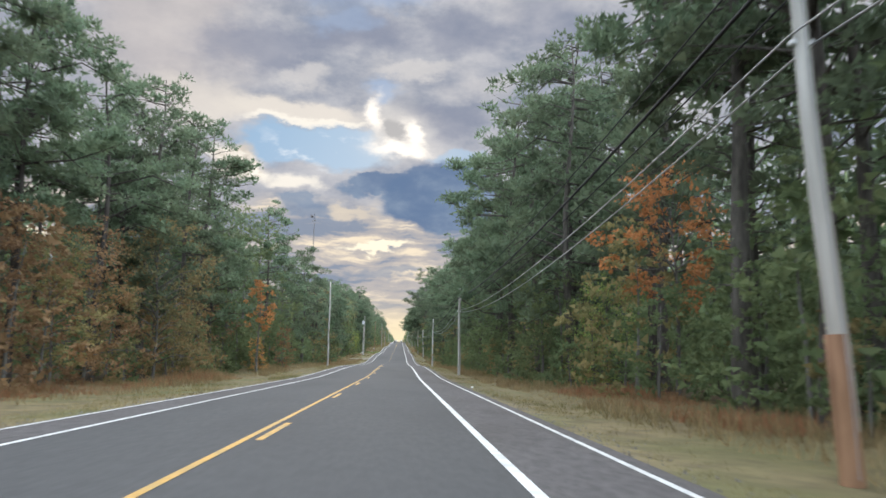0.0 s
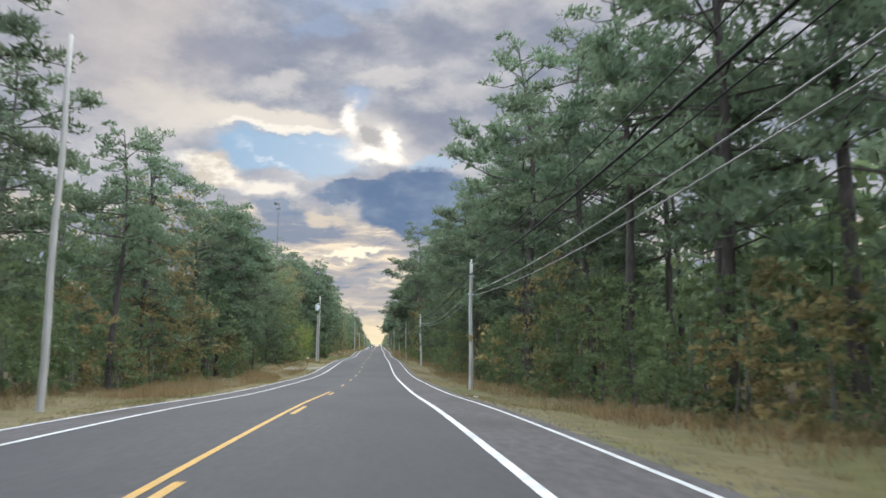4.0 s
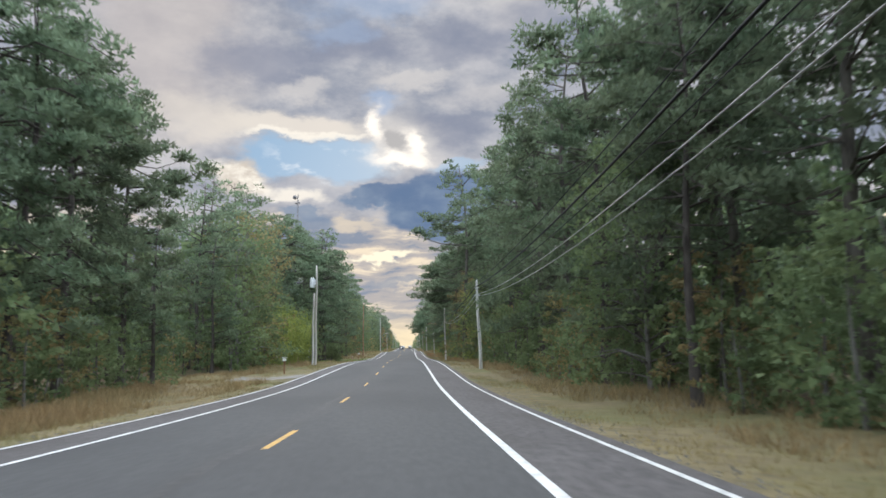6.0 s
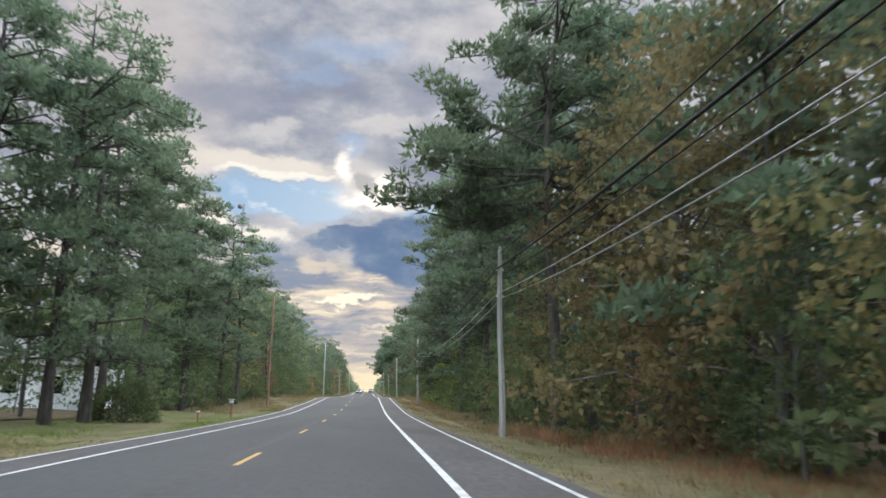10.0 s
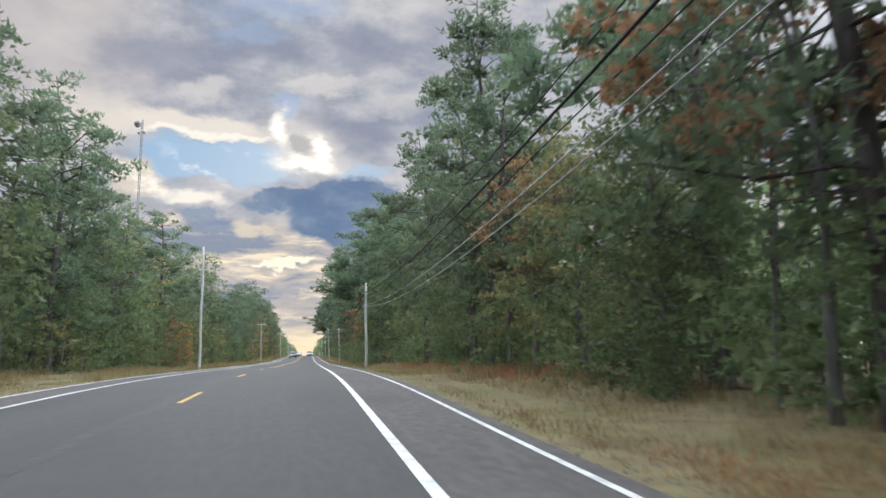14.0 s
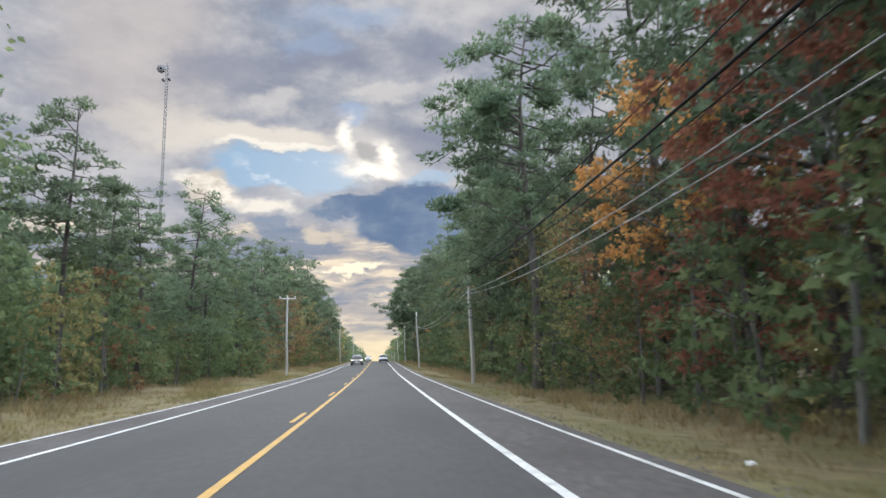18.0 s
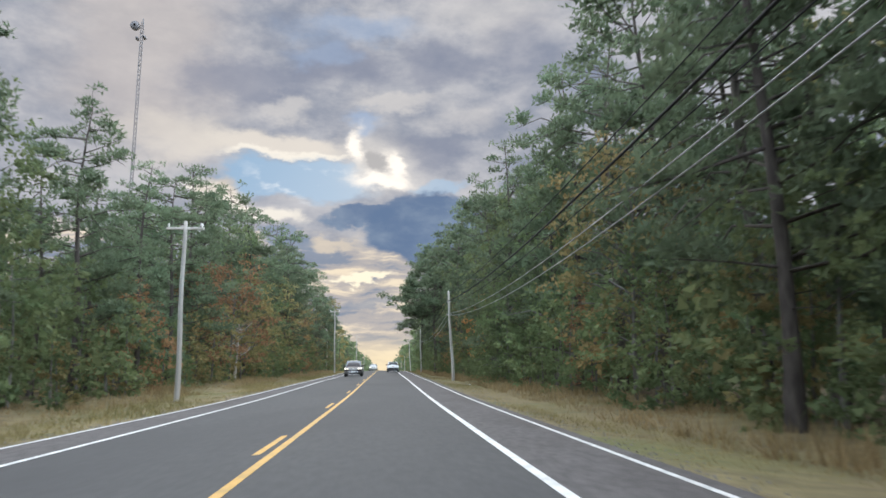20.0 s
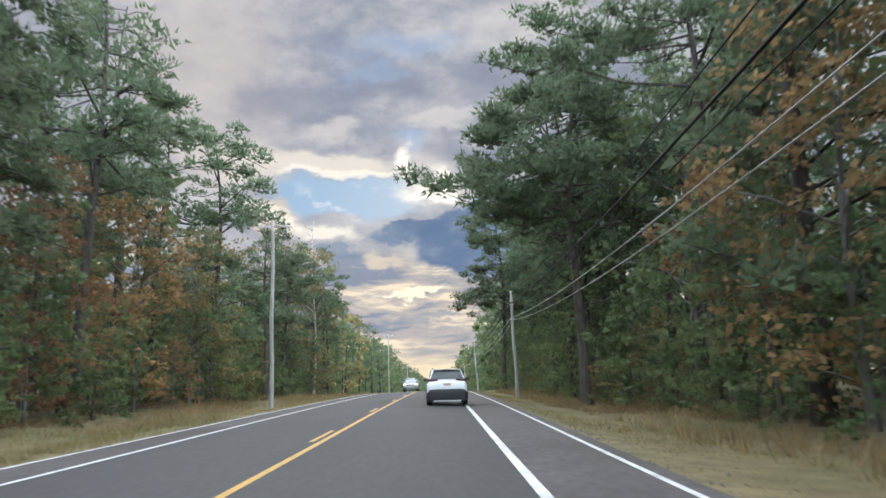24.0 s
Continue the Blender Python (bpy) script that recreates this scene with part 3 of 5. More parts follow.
def broadleaf(seed, height, bare, reach, lobes, leaves, leaf=0.2, lean=0.0, limbs=True, core=0.16):
    """A broadleaf tree: forking trunk, limbs, and an uneven crown of leafy lobes with gaps."""
    rng = np.random.default_rng(seed)
    wood, crown = Bag(), Bag()
    zz = np.linspace(0, height * 0.8, 7)
    ph = rng.uniform(0, 6.28, 2)
    path = np.stack([lean * zz + 0.3 * np.sin(zz * 0.4 + ph[0]) * zz / height, 0.3 * np.sin(zz * 0.45 + ph[1]) * zz / height, zz], -1)
    path[0, 2] = -0.25
    r0 = 0.009 * height + 0.03
    v, f = tube(path, r0 * (1 - 0.85 * zz / zz[-1]), 7 if limbs else 4)
    wood.add(v, quads(f))
    C, D, S = [], [], []
    wave = rng.uniform(0, 6.28)
    for k in range(lobes):
        q = (k + rng.uniform(0, 1)) / lobes
        z = height * (bare + (0.97 - bare) * q)
        full = np.sin(np.pi * min(1.0, 0.25 + 0.68 * q)) ** 0.7 * (1 + 0.15 * np.sin(q * 8 + wave))
        a = k * 2.4 + rng.uniform(-0.5, 0.5)
        d = reach * full * rng.uniform(0.35, 0.95)
        base = np.array([np.interp(z * 0.8, zz, path[:, 0]), np.interp(z * 0.8, zz, path[:, 1]), min(z * 0.8, zz[-1])])
        tip = np.array([base[0] + np.cos(a) * d, base[1] + np.sin(a) * d, z])
        mid = (base + tip) / 2 + np.array([0, 0, 0.12 * d]) + rng.normal(scale=0.12, size=3)
        if limbs:
            tv, tf = tube([base, mid, tip], [0.02 + 0.012 * d, 0.02 + 0.006 * d, 0.008], 3, False)
            wood.add(tv, quads(tf))
        size = reach * rng.uniform(0.20, 0.38)
        m = max(8, int(leaves / lobes * rng.uniform(0.6, 1.4)))
        # sprays: little fans of leaves that hang on the lobe's shell
        ns = max(4, m // 14)
        sc = unit(rng.normal(size=(ns, 3)) + np.array([0, 0, 0.25])) * (rng.uniform(0.35, 1.0, (ns, 1)) ** 0.6) * np.array([size, size, size * 0.72])
        pick = rng.integers(0, ns, m)
        C.append(tip + sc[pick] + rng.normal(scale=(0.17, 0.17, 0.09), size=(m, 3)) * (size / 1.1))
        D.append(unit(rng.normal(size=(m, 3)) * 0.8 + unit(sc[pick] + 1e-6) * 0.8 + np.array([0, 0, -0.35])))
        S.append(leaf * rng.uniform(0.6, 1.35, m))
        # the shaded inside of the lobe
        h = int(m * core)
        C.append(tip + rng.normal(size=(h, 3)) * size * np.array([0.27, 0.27, 0.18])), D.append(unit(rng.normal(size=(h, 3))))
        S.append(np.minimum(size * rng.uniform(0.22, 0.4, h), leaf * 1.7))
    C, D, S = np.vstack(C), np.vstack(D), np.concatenate(S)[:, None]
    sidev = unit(np.cross(D, rng.normal(size=(len(C), 3))))
    # each leaf is a kite of two triangles, wide in the middle
    if limbs:
        v = np.stack([C, C + D * S * 0.45 - sidev * S * 0.33, C + D * S * 0.45 + sidev * S * 0.33, C + D * S * 1.05], 1).reshape(-1, 3)
        i = np.arange(len(C))[:, None] * 4
        crown.add(v, np.vstack([i + np.array([[0, 2, 1]]), i + np.array([[1, 2, 3]])]))
    else:
        v = np.stack([C - sidev * S * 0.4, C + sidev * S * 0.4, C + D * S * 1.05], 1).reshape(-1, 3)
        crown.add(v, np.arange(3 * len(C)).reshape(-1, 3))
    return wood, crown


def grow(kind, bags, bark, foliage):
    wood, crown = bags
    return (wood.mesh(kind + "_trunk", bark, True), crown.mesh(kind + "_crown", foliage), wood, crown)


# all stand 18 m and 12 m tall, and are scaled where they are planted
PINES = [grow("pine", pine(10 + k, 18.0, b, r, w, d), BARK, NEEDLES) for k, (b, r, w, d) in enumerate((
    (0.24, 3.7, 24, 40), (0.16, 3.4, 26, 38), (0.34, 3.9, 22, 42), (0.10, 3.5, 26, 38), (0.42, 3.6, 20, 44), (0.20, 4.2, 24, 40), (0.22, 4.4, 30, 46), (0.40, 4.9, 22, 50), (0.16, 4.9, 28, 46), (0.42, 4.9, 21, 54)))]
# lighter ones for the row behind
BACK_PINES = [grow("back_pine", pine(30 + k, 18.0, b, r, 20, 16, 6, 0.37), BARK, NEEDLES) for k, (b, r) in enumerate(((0.26, 3.9), (0.16, 3.6), (0.34, 4.0)))]
OAK_SHAPES = [broadleaf(40 + k, 12.0, b, r, lo, int(le * 1.2), 0.195) for k, (b, r, lo, le) in enumerate((
    (0.10, 3.9, 34, 3000), (0.06, 4.2, 34, 3200), (0.16, 4.0, 32, 3000), (0.05, 3.6, 32, 2900), (0.12, 4.6, 38, 3400), (0.40, 3.3, 24, 2500), (0.03, 4.9, 46, 5000), (0.46, 2.1, 18, 1700)))]
OAKS = {}
for nm, mt in (("green", LEAVES), ("dull", DULL_LEAVES), ("rust", RUST_LEAVES), ("lime", LIME_LEAVES), ("orange", ORANGE_LEAVES), ("red", RED_LEAVES)):
    OAKS[nm] = [grow("broadleaf_" + nm, s, GREY_BARK, mt) for s in OAK_SHAPES]
BACK_OAKS = [grow("back_broadleaf", broadleaf(60 + k, 12.0, b, r, 30, 2200, 0.2), GREY_BARK, LEAVES) for k, (b, r) in enumerate(((0.08, 4.2), (0.14, 4.4)))]
SHRUB_SHAPES = [broadleaf(70 + k, h, 0.03, r, lo, le, 0.145, 0.0, False) for k, (h, r, lo, le) in enumerate(((2.2, 1.5, 10, 430), (3.4, 1.9, 13, 600), (1.3, 1.1, 8, 300)))]
LOW_SHAPES = [broadleaf(80 + k, 6.0, 0.02, r, 22, 1250, 0.18, 0.0, False) for k, r in enumerate((2.6, 2.9, 2.4))]
LOW_TREES = {nm: [grow("low_" + nm, s, GREY_BARK, mt) for s in LOW_SHAPES] for nm, mt in (("green", LEAVES), ("dull", DULL_LEAVES), ("rust", RUST_LEAVES))}
FAR_PINES = [pine(90 + k, 18.0, b, r, 14, 3, 4, 0.78, False) for k, (b, r) in enumerate(((0.12, 4.2), (0.2, 4.6), (0.08, 4.0)))]
FAR_OAKS = [broadleaf(95 + k, 12.0, 0.05, r, 16, 280, 0.85, 0.0, False) for k, r in enumerate((4.4, 4.0))]
BRUSH = [broadleaf(93 + k, 12.0, 0.04, r, 16, 560, 0.46, 0.0, False) for k, r in enumerate((4.4, 4.0))]
DEEP = [broadleaf(98 + k, 12.0, 0.05, 4.6, 12, 120, 1.5, 0.0, False) for k in range(2)]

LABELS = {
    "pine": "tall dark green pine with ragged crown and bare brown trunk",
    "green": "leafy green broadleaf tree at the forest edge",
    "dull": "broadleaf tree with yellowing brown autumn leaves",
    "lime": "leafy broadleaf tree with fresh yellow-green leaves",
    "rust": "broadleaf tree with dull rust-brown autumn leaves",
    "orange": "broadleaf tree with bright orange autumn leaves",
    "red": "broadleaf tree with dull red autumn leaves",
}


def plant(kind, x, y, size, turn, which=0, lean=0.0):
    low = kind.startswith("low_")
    kind = kind.replace("low_", "")
    pool = LOW_TREES[kind] if low else {"pine": PINES, "back_pine": BACK_PINES, "back_green": BACK_OAKS}.get(kind) or OAKS[kind]
    kind = kind.replace("back_", "")
    trunk, crown = pool[which % len(pool)][:2]
    label = LABELS[kind].replace("tree", "sapling") if low else LABELS[kind]
    m = pose(x, y, float(ground_height(x, y)), lean, 0, turn) @ Matrix.Diagonal((size, size, size, 1))
    nm, group = ("pine_tree", "roadside pines") if kind == "pine" else (("sapling", "saplings at the forest edge") if low else ("broadleaf_tree", "roadside broadleaf trees"))
    t = thing(nm, m, label, "sapling" if low else "tree", group)
    part("trunk", trunk, None, t)
    part("crown", crown, None, t)
    return t


class Woods:
    """Trees that nobody could count, joined into one mesh of wood and one of foliage."""

    def __init__(self):
        self.wood, self.leaf = Bag(), {}

    def add(self, shape, mt, x, y, size, turn):
        c, s = math.cos(turn), math.sin(turn)
        rot = np.array([[c, s, 0], [-s, c, 0], [0, 0, 1]]) * size
        at = np.array([x, y, float(ground_height(x, y))])
        for bag, into in ((shape[0], self.wood), (shape[1], self.leaf.setdefault(mt.name, Bag()))):
            v, f = np.vstack(bag.v), np.vstack(bag.f)
            into.add(v @ rot + at, f)


# height of the tree line along the road, every 8 m from y = 0
LINE_L = [16.0, 16.0, 16.0, 16.2, 16.6, 17.0, 18.2, 18.5, 18.5, 17.5, 19.9, 19.1, 17.2, 14.1, 15.8, 14.1, 16.4, 17.7, 15.4, 16.5, 17.3, 10.9, 13.0, 11.3, 16.1, 21.3, 20.3, 21.9, 19.6, 18.6, 19.8, 22.4, 22.8, 21.4, 20.3, 19.9, 17.2, 18.5, 20.6, 15.4, 15.6, 19.8, 20.5, 18.8, 15.5, 12.4, 15.8, 18.0, 13.6, 12.4, 17.5, 11.2, 14.5, 10.4, 16.2, 15.5, 14.2, 14.8, 12.7, 14.1, 16.3, 19.1, 21.7, 17.7, 18.2, 18.5, 19.5, 15.1, 24.6, 22.1, 16.5, 14.1, 19.9, 17.4, 15.4, 20.1, 18.0, 18.0]
LINE_R = [20.0, 20.0, 20.2, 20.2, 20.0, 20.0, 22.0, 24.0, 23.0, 23.5, 24.0, 20.0, 19.0, 20.5, 20.1, 20.2, 20.6, 20.2, 18.9, 19.5, 20.0, 20.3, 20.5, 21.0, 23.3, 22.5, 19.0, 18.5, 19.1, 27.1, 23.7, 24.3, 23.0, 22.8, 22.4, 22.0, 21.6, 21.2, 20.6, 19.3, 18.8, 17.8, 16.9, 17.0, 17.0, 19.0, 17.5, 17.5, 19.0, 22.8, 20.8, 20.4, 21.2, 20.6, 19.8, 19.0, 18.6, 18.2, 17.6, 17.6, 18.2, 17.9, 21.9, 22.3, 21.5, 22.1, 22.3, 22.7, 21.3, 21.1, 23.0, 22.2, 21.4, 21.0, 21.0, 21.0, 21.0, 21.0]


# trees that stand out, side by side and stretch by stretch: kind, x, y, size, turn, shape
STAND_OUT = []
# right of the road, from 33 m to 268 m
STAND_OUT += [
    ("orange", 13.3, 35.4, 0.80, 60, 5), ("lime", 12.9, 44.0, 0.46, 150, 6), ("pine", 12.2, 60.5, 1.20, 10, 2), ("pine", 11.8, 78.0, 1.32, 70, 1),
    ("pine", 10.6, 150.0, 0.73, 140, 2), ("pine", 13.6, 146.5, 1.05, 40, 0), ("pine", 13.4, 154.5, 1.10, 200, 2), ("green", 11.2, 156.0, 0.80, 30, 6), ("dull", 10.9, 168.5, 0.42, 88, 1), ("green", 11.2, 207.0, 0.82, 10, 6), ("lime", 10.8, 214.5, 0.74, 100, 6),
    ("dull", 11.2, 221.0, 0.78, 10, 0), ("dull", 11.6, 227.5, 0.98, 20, 2), ("rust", 10.6, 231.6, 0.36, 60, 3), ("dull", 11.8, 232.6, 1.05, 200, 6), ("green", 10.5, 225.0, 0.45, 20, 3), ("pine", 9.0, 217.3, 1.36, 20, 4), ("dull", 12.4, 236.5, 1.00, 120, 4), ("rust", 13.0, 241.5, 1.10, 220, 5),
]
# right of the road, from 252 m to 385 m
STAND_OUT += [
    ("pine", 10.8, 279.0, 1.14, 135, 5), ("dull", 11.6, 252.0, 0.62, 45, 1), ("rust", 11.2, 294.2, 0.40, 60, 3), ("rust", 10.7, 305.4, 0.88, 60, 5), ("rust", 11.4, 323.0, 0.74, 200, 5), ("pine", 12.4, 311.5, 1.10, 260, 1),
    ("green", 11.0, 311.5, 0.62, 200, 6), ("dull", 11.6, 319.0, 0.72, 77, 2), ("pine", 11.3, 330.0, 1.06, 80, 1), ("lime", 10.6, 285.3, 0.54, 10, 6),
    ("lime", 11.2, 281.5, 0.60, 100, 6), ("green", 10.6, 370.0, 0.73, 15, 6), ("green", 10.4, 377.5, 0.84, 115, 6), ("green", 10.8, 385.0, 0.70, 215, 6),
]
# right of the road, from 396 m to 508 m
STAND_OUT += [
    ("red", 10.6, 392.5, 0.85, 80, 5), ("red", 11.2, 397.5, 0.60, 200, 2), ("orange", 12.0, 402.5, 1.00, 30, 5), ("rust", 12.4, 407.0, 0.80, 30, 4),
    ("pine", 10.6, 425.0, 0.98, 20, 5), ("pine", 10.6, 437.0, 0.90, 120, 5), ("orange", 11.6, 488.5, 0.66, 70, 5),
    ("orange", 10.9, 493.5, 0.44, 170, 5), ("rust", 12.6, 484.5, 0.60, 10, 5), ("pine", 11.3, 478.0, 1.05, 10, 3), ("pine", 13.2, 499.0, 1.10, 60, 5), ("dull", 11.5, 501.0, 0.80, 60, 2),
    ("pine", 10.6, 508.0, 1.13, 160, 3), ("green", 10.8, 481.0, 0.60, 60, 6),
]
# right of the road, from 474 m to 572 m
STAND_OUT += [
    ("green", 10.6, 474.5, 0.66, 160, 6), ("green", 10.6, 500.5, 0.50, 160, 4), ("rust", 11.4, 518.0, 0.95, 20, 3), ("rust", 11.8, 523.5, 0.70, 66, 5),
]
# left of the road, from 28 m to 94 m
STAND_OUT += [
    ("orange", -9.9, 69.5, 0.68, 20, 7), ("orange", -10.5, 72.0, 0.25, 80, 1), ("rust", -9.7, 82.0, 0.36, 50, 3), ("pine", -13.4, 30.0, 1.05, 0, 4), ("pine", -13.6, 37.0, 0.91, 60, 2), ("pine", -13.2, 44.0, 0.92, 100, 4),
    ("pine", -13.4, 51.5, 1.04, 150, 2), ("pine", -13.2, 59.0, 1.01, 200, 0), ("orange", -12.4, 94.0, 0.42, 200, 5), ("rust", -13.0, 70.0, 0.50, 90, 5),
    ("dull", -11.4, 48.0, 0.75, 10, 4), ("rust", -12.2, 41.0, 0.62, 70, 1), ("rust", -12.4, 33.0, 0.60, 10, 0), ("dull", -11.8, 28.0, 0.55, 80, 3),
    ("dull", -12.0, 36.5, 0.50, 50, 2), ("dull", -12.2, 54.0, 0.60, 150, 3),
]
# left of the road, from 139 m to 274 m
STAND_OUT += [
    ("dull", -14.0, 139.5, 1.16, 40, 1), ("pine", -13.4, 154.0, 0.90, 20, 6), ("pine", -13.2, 161.5, 0.96, 120, 6), ("pine", -13.2, 168.5, 0.90, 250, 6),
    ("green", -13.2, 196.0, 0.85, 30, 6), ("dull", -15.0, 203.0, 1.26, 130, 6), ("pine", -15.5, 226.0, 1.10, 10, 6), ("pine", -14.8, 233.5, 1.13, 80, 8),
    ("pine", -14.4, 243.5, 1.15, 100, 6), ("pine", -12.8, 255.0, 1.11, 310, 2), ("pine", -13.4, 264.0, 1.11, 10, 4), ("pine", -12.9, 274.0, 0.99, 200, 0),
    ("green", -14.8, 264.0, 0.85, 60, 6),
]
# left of the road, from 272 m to 572 m
STAND_OUT += [
    ("green", -15.0, 272.5, 0.85, 160, 6), ("orange", -11.2, 379.5, 0.40, 20, 0), ("rust", -12.0, 487.5, 0.90, 33, 2), ("rust", -13.4, 481.5, 0.80, 99, 0),
    ("dull", -12.0, 494.0, 0.80, 5, 2), ("dull", -12.4, 502.0, 0.72, 200, 4), ("pine", -14.6, 482.0, 0.99, 40, 3), ("pine", -15.2, 489.5, 1.03, 140, 1),
    ("pine", -13.2, 500.5, 1.03, 75, 4), ("pine", -13.4, 507.5, 0.86, 45, 1), ("pine", -13.6, 572.0, 0.87, 15, 3), ("rust", -13.0, 530.0, 0.85, 44, 3),
    ("rust", -13.0, 540.0, 0.98, 140, 5), ("dull", -12.4, 546.5, 0.90, 10, 1),
]
# left of the road, from 526 m to 552 m
STAND_OUT += [
    ("pine", -12.9, 552.0, 1.07, 60, 0), ("pine", -13.0, 526.0, 0.90, 60, 2),
]


# pines whose long limbs reach out over the verge and the lane
STAND_OUT += [
    ("pine", 9.8, 240.5, 1.14, 20, 9), ("pine", 10.2, 388.0, 1.10, 35, 9), ("pine", 11.8, 380.5, 0.98, 110, 2), ("pine", 9.9, 417.0, 1.15, 210, 7),
    ("pine", 9.6, 539.0, 1.15, 70, 9), ("pine", 9.4, 583.0, 1.10, 190, 9), ("pine", 11.4, 291.8, 1.15, 15, 8), ("pine", 13.4, 409.0, 1.20, 30, 1), ("pine", 13.7, 402.0, 1.20, 130, 3), ("pine", 11.3, 131.5, 1.24, 30, 4),
    ("pine", 11.6, 26.2, 1.25, 90, 4), ("pine", 13.0, 29.3, 1.20, 190, 2), ("pine", 14.6, 40.5, 1.25, 20, 0), ("pine", 11.7, 164.0, 1.12, 40, 1), ("pine", 11.9, 171.5, 1.15, 140, 3), ("low_green", -12.3, 230.5, 1.1, 30, 0), ("low_green", -12.5, 234.0, 1.05, 100, 1), ("low_green", -12.3, 237.4, 0.9, 200, 2),
    ("pine", -13.2, 534.5, 1.22, 20, 4), ("low_green", -16.6, 249.0, 0.60, 30, 1), ("low_green", -14.4, 240.5, 0.55, 130, 2), ("low_green", -18.2, 257.0, 0.65, 230, 0), ("green", -15.6, 252.0, 1.00, 10, 2), ("green", -15.9, 245.0, 1.00, 90, 2), ("pine", -12.0, 246.2, 1.12, 60, 3), ("pine", -11.8, 250.2, 1.20, 140, 3), ("dull", 11.4, 412.5, 0.80, 40, 1), ("dull", 11.7, 421.5, 0.75, 130, 2), ("dull", 11.6, 450.0, 0.90, 75, 4),
    ("rust", 11.8, 457.0, 0.42, 20, 1), ("pine", 13.6, 452.0, 1.12, 50, 1), ("pine", 13.8, 458.5, 1.12, 150, 3), ("pine", 13.3, 465.0, 1.10, 250, 5),
]


def tree_line(sgn, y):
    return float(np.interp(y, np.arange(78) * 8.0, LINE_R if sgn > 0 else LINE_L))


def fill_forest():
    rng = np.random.default_rng(5)
    # first rows: trees of their own
    for sgn in (1, -1):
        out = 0.0 if sgn > 0 else 1.0
        for row, (x0, step, y1) in enumerate(((11.8 if sgn > 0 else 11.2, 7.2, 600), (15.0, 7.4, 570))):
            y = 0.0 + row * 3
            while y < y1:
                xx = sgn * (x0 + out + rng.uniform(-0.8, 1.6))
                yy = y + rng.uniform(-1.6, 1.6)
                y += step * rng.uniform(0.75, 1.25)
                draw, k, tall, low, turn, lean, which = rng.random(), rng.random(), rng.uniform(0.86, 1.05), rng.uniform(0.7, 0.95), rng.uniform(0, 360), rng.uniform(-2, 2), int(rng.integers(0, 30))
                if clearing(xx, yy):
                    continue
                top = tree_line(sgn, yy)
                share = (1.0 if yy < 50 or 112 < yy < 142 else 0.85) if sgn > 0 else (0.88 if yy < 70 else 0.7 if row else 0.6)
                if sgn < 0 and 226 < yy < 350:
                    share = 0.72
                if draw < share:
                    plant("back_pine" if row else "pine", xx, yy, top / 18 * tall, turn, which % 6, lean)
                else:
                    nm = "green" if sgn > 0 or yy < 70 or k < 0.85 else "dull"
                    plant("back_green" if row else nm, xx + sgn * 1.2, yy, min(1.35, top / 12 * low), turn, which % 5)
        # lower trees that close the edge
        y = 2.0
        while y < 585:
            xx, yy = sgn * (10.5 + out + rng.uniform(0, 1.9)), y
            y += (4.0 if sgn > 0 else 4.4) * rng.uniform(0.7, 1.3)
            k, size, turn, which = rng.random(), rng.uniform(0.62, 1.2), rng.uniform(0, 360), int(rng.integers(0, 3))
            if clearing(xx, yy, False):
                continue
            nm = "green" if k < (0.9 if sgn > 0 else 0.82) else ("dull" if k < 0.97 or sgn > 0 else "rust")
            if sgn < 0 and (474 < yy < 503 or yy < 62):
                nm = "dull" if k < 0.55 else "rust"
            plant("low_" + nm, xx, yy, size, turn, which)
    # deeper rows and the far end
    woods, rng = Woods(), np.random.default_rng(6)
    for sgn in (1, -1):
        for row, (x0, step, ya, yb) in enumerate(((19.5, 6.5, -10, 640), (25, 13.0, -10, 640), (12.5, 7, 596, 1250), (17, 9.0, 566, 1250), (24, 13, 640, 1250))):
            y = ya
            while y < yb:
                xx, yy = sgn * (x0 + rng.uniform(-2, 2)), y + rng.uniform(-2, 2)
                y += step * rng.uniform(0.7, 1.3)
                if clearing(xx, yy):
                    continue
                top = tree_line(sgn, yy) * rng.uniform(0.62, 0.88)
                if rng.random() < 0.6:
                    woods.add(FAR_PINES[int(rng.integers(0, 3))], NEEDLES, xx, yy, top / 18, rng.uniform(0, 6.28))
                else:
                    woods.add(FAR_OAKS[int(rng.integers(0, 2))], LEAVES if rng.random() < 0.9 else DULL_LEAVES, xx, yy, top / 14, rng.uniform(0, 6.28))
    # brushwood that closes the view under the trees
    for sgn in (1, -1):
        y = -10.0
        while y < 640:
            xx = sgn * rng.uniform(26, 30)
            woods.add(FAR_OAKS[int(rng.integers(0, 2))], LEAVES, xx, y, rng.uniform(0.42, 0.6), rng.uniform(0, 6.28))
            y += rng.uniform(3.6, 5.4)
        y = -10.0
        while y < 600:
            xx = sgn * rng.uniform(18, 22)
            if not clearing(xx, y):
                woods.add(FAR_OAKS[int(rng.integers(0, 2))], LEAVES, xx, y, rng.uniform(0.5, 0.78), rng.uniform(0, 6.28))
            y += rng.uniform(4.0, 6.5)
        y = -10.0
        while y < 600:
            xx = sgn * rng.uniform(13.6, 17.2)
            if not clearing(xx, y, False):
                woods.add(BRUSH[int(rng.integers(0, 2))], LEAVES, xx, y, rng.uniform(0.2, 0.36), rng.uniform(0, 6.28))
            y += rng.uniform(2.0, 3.6)
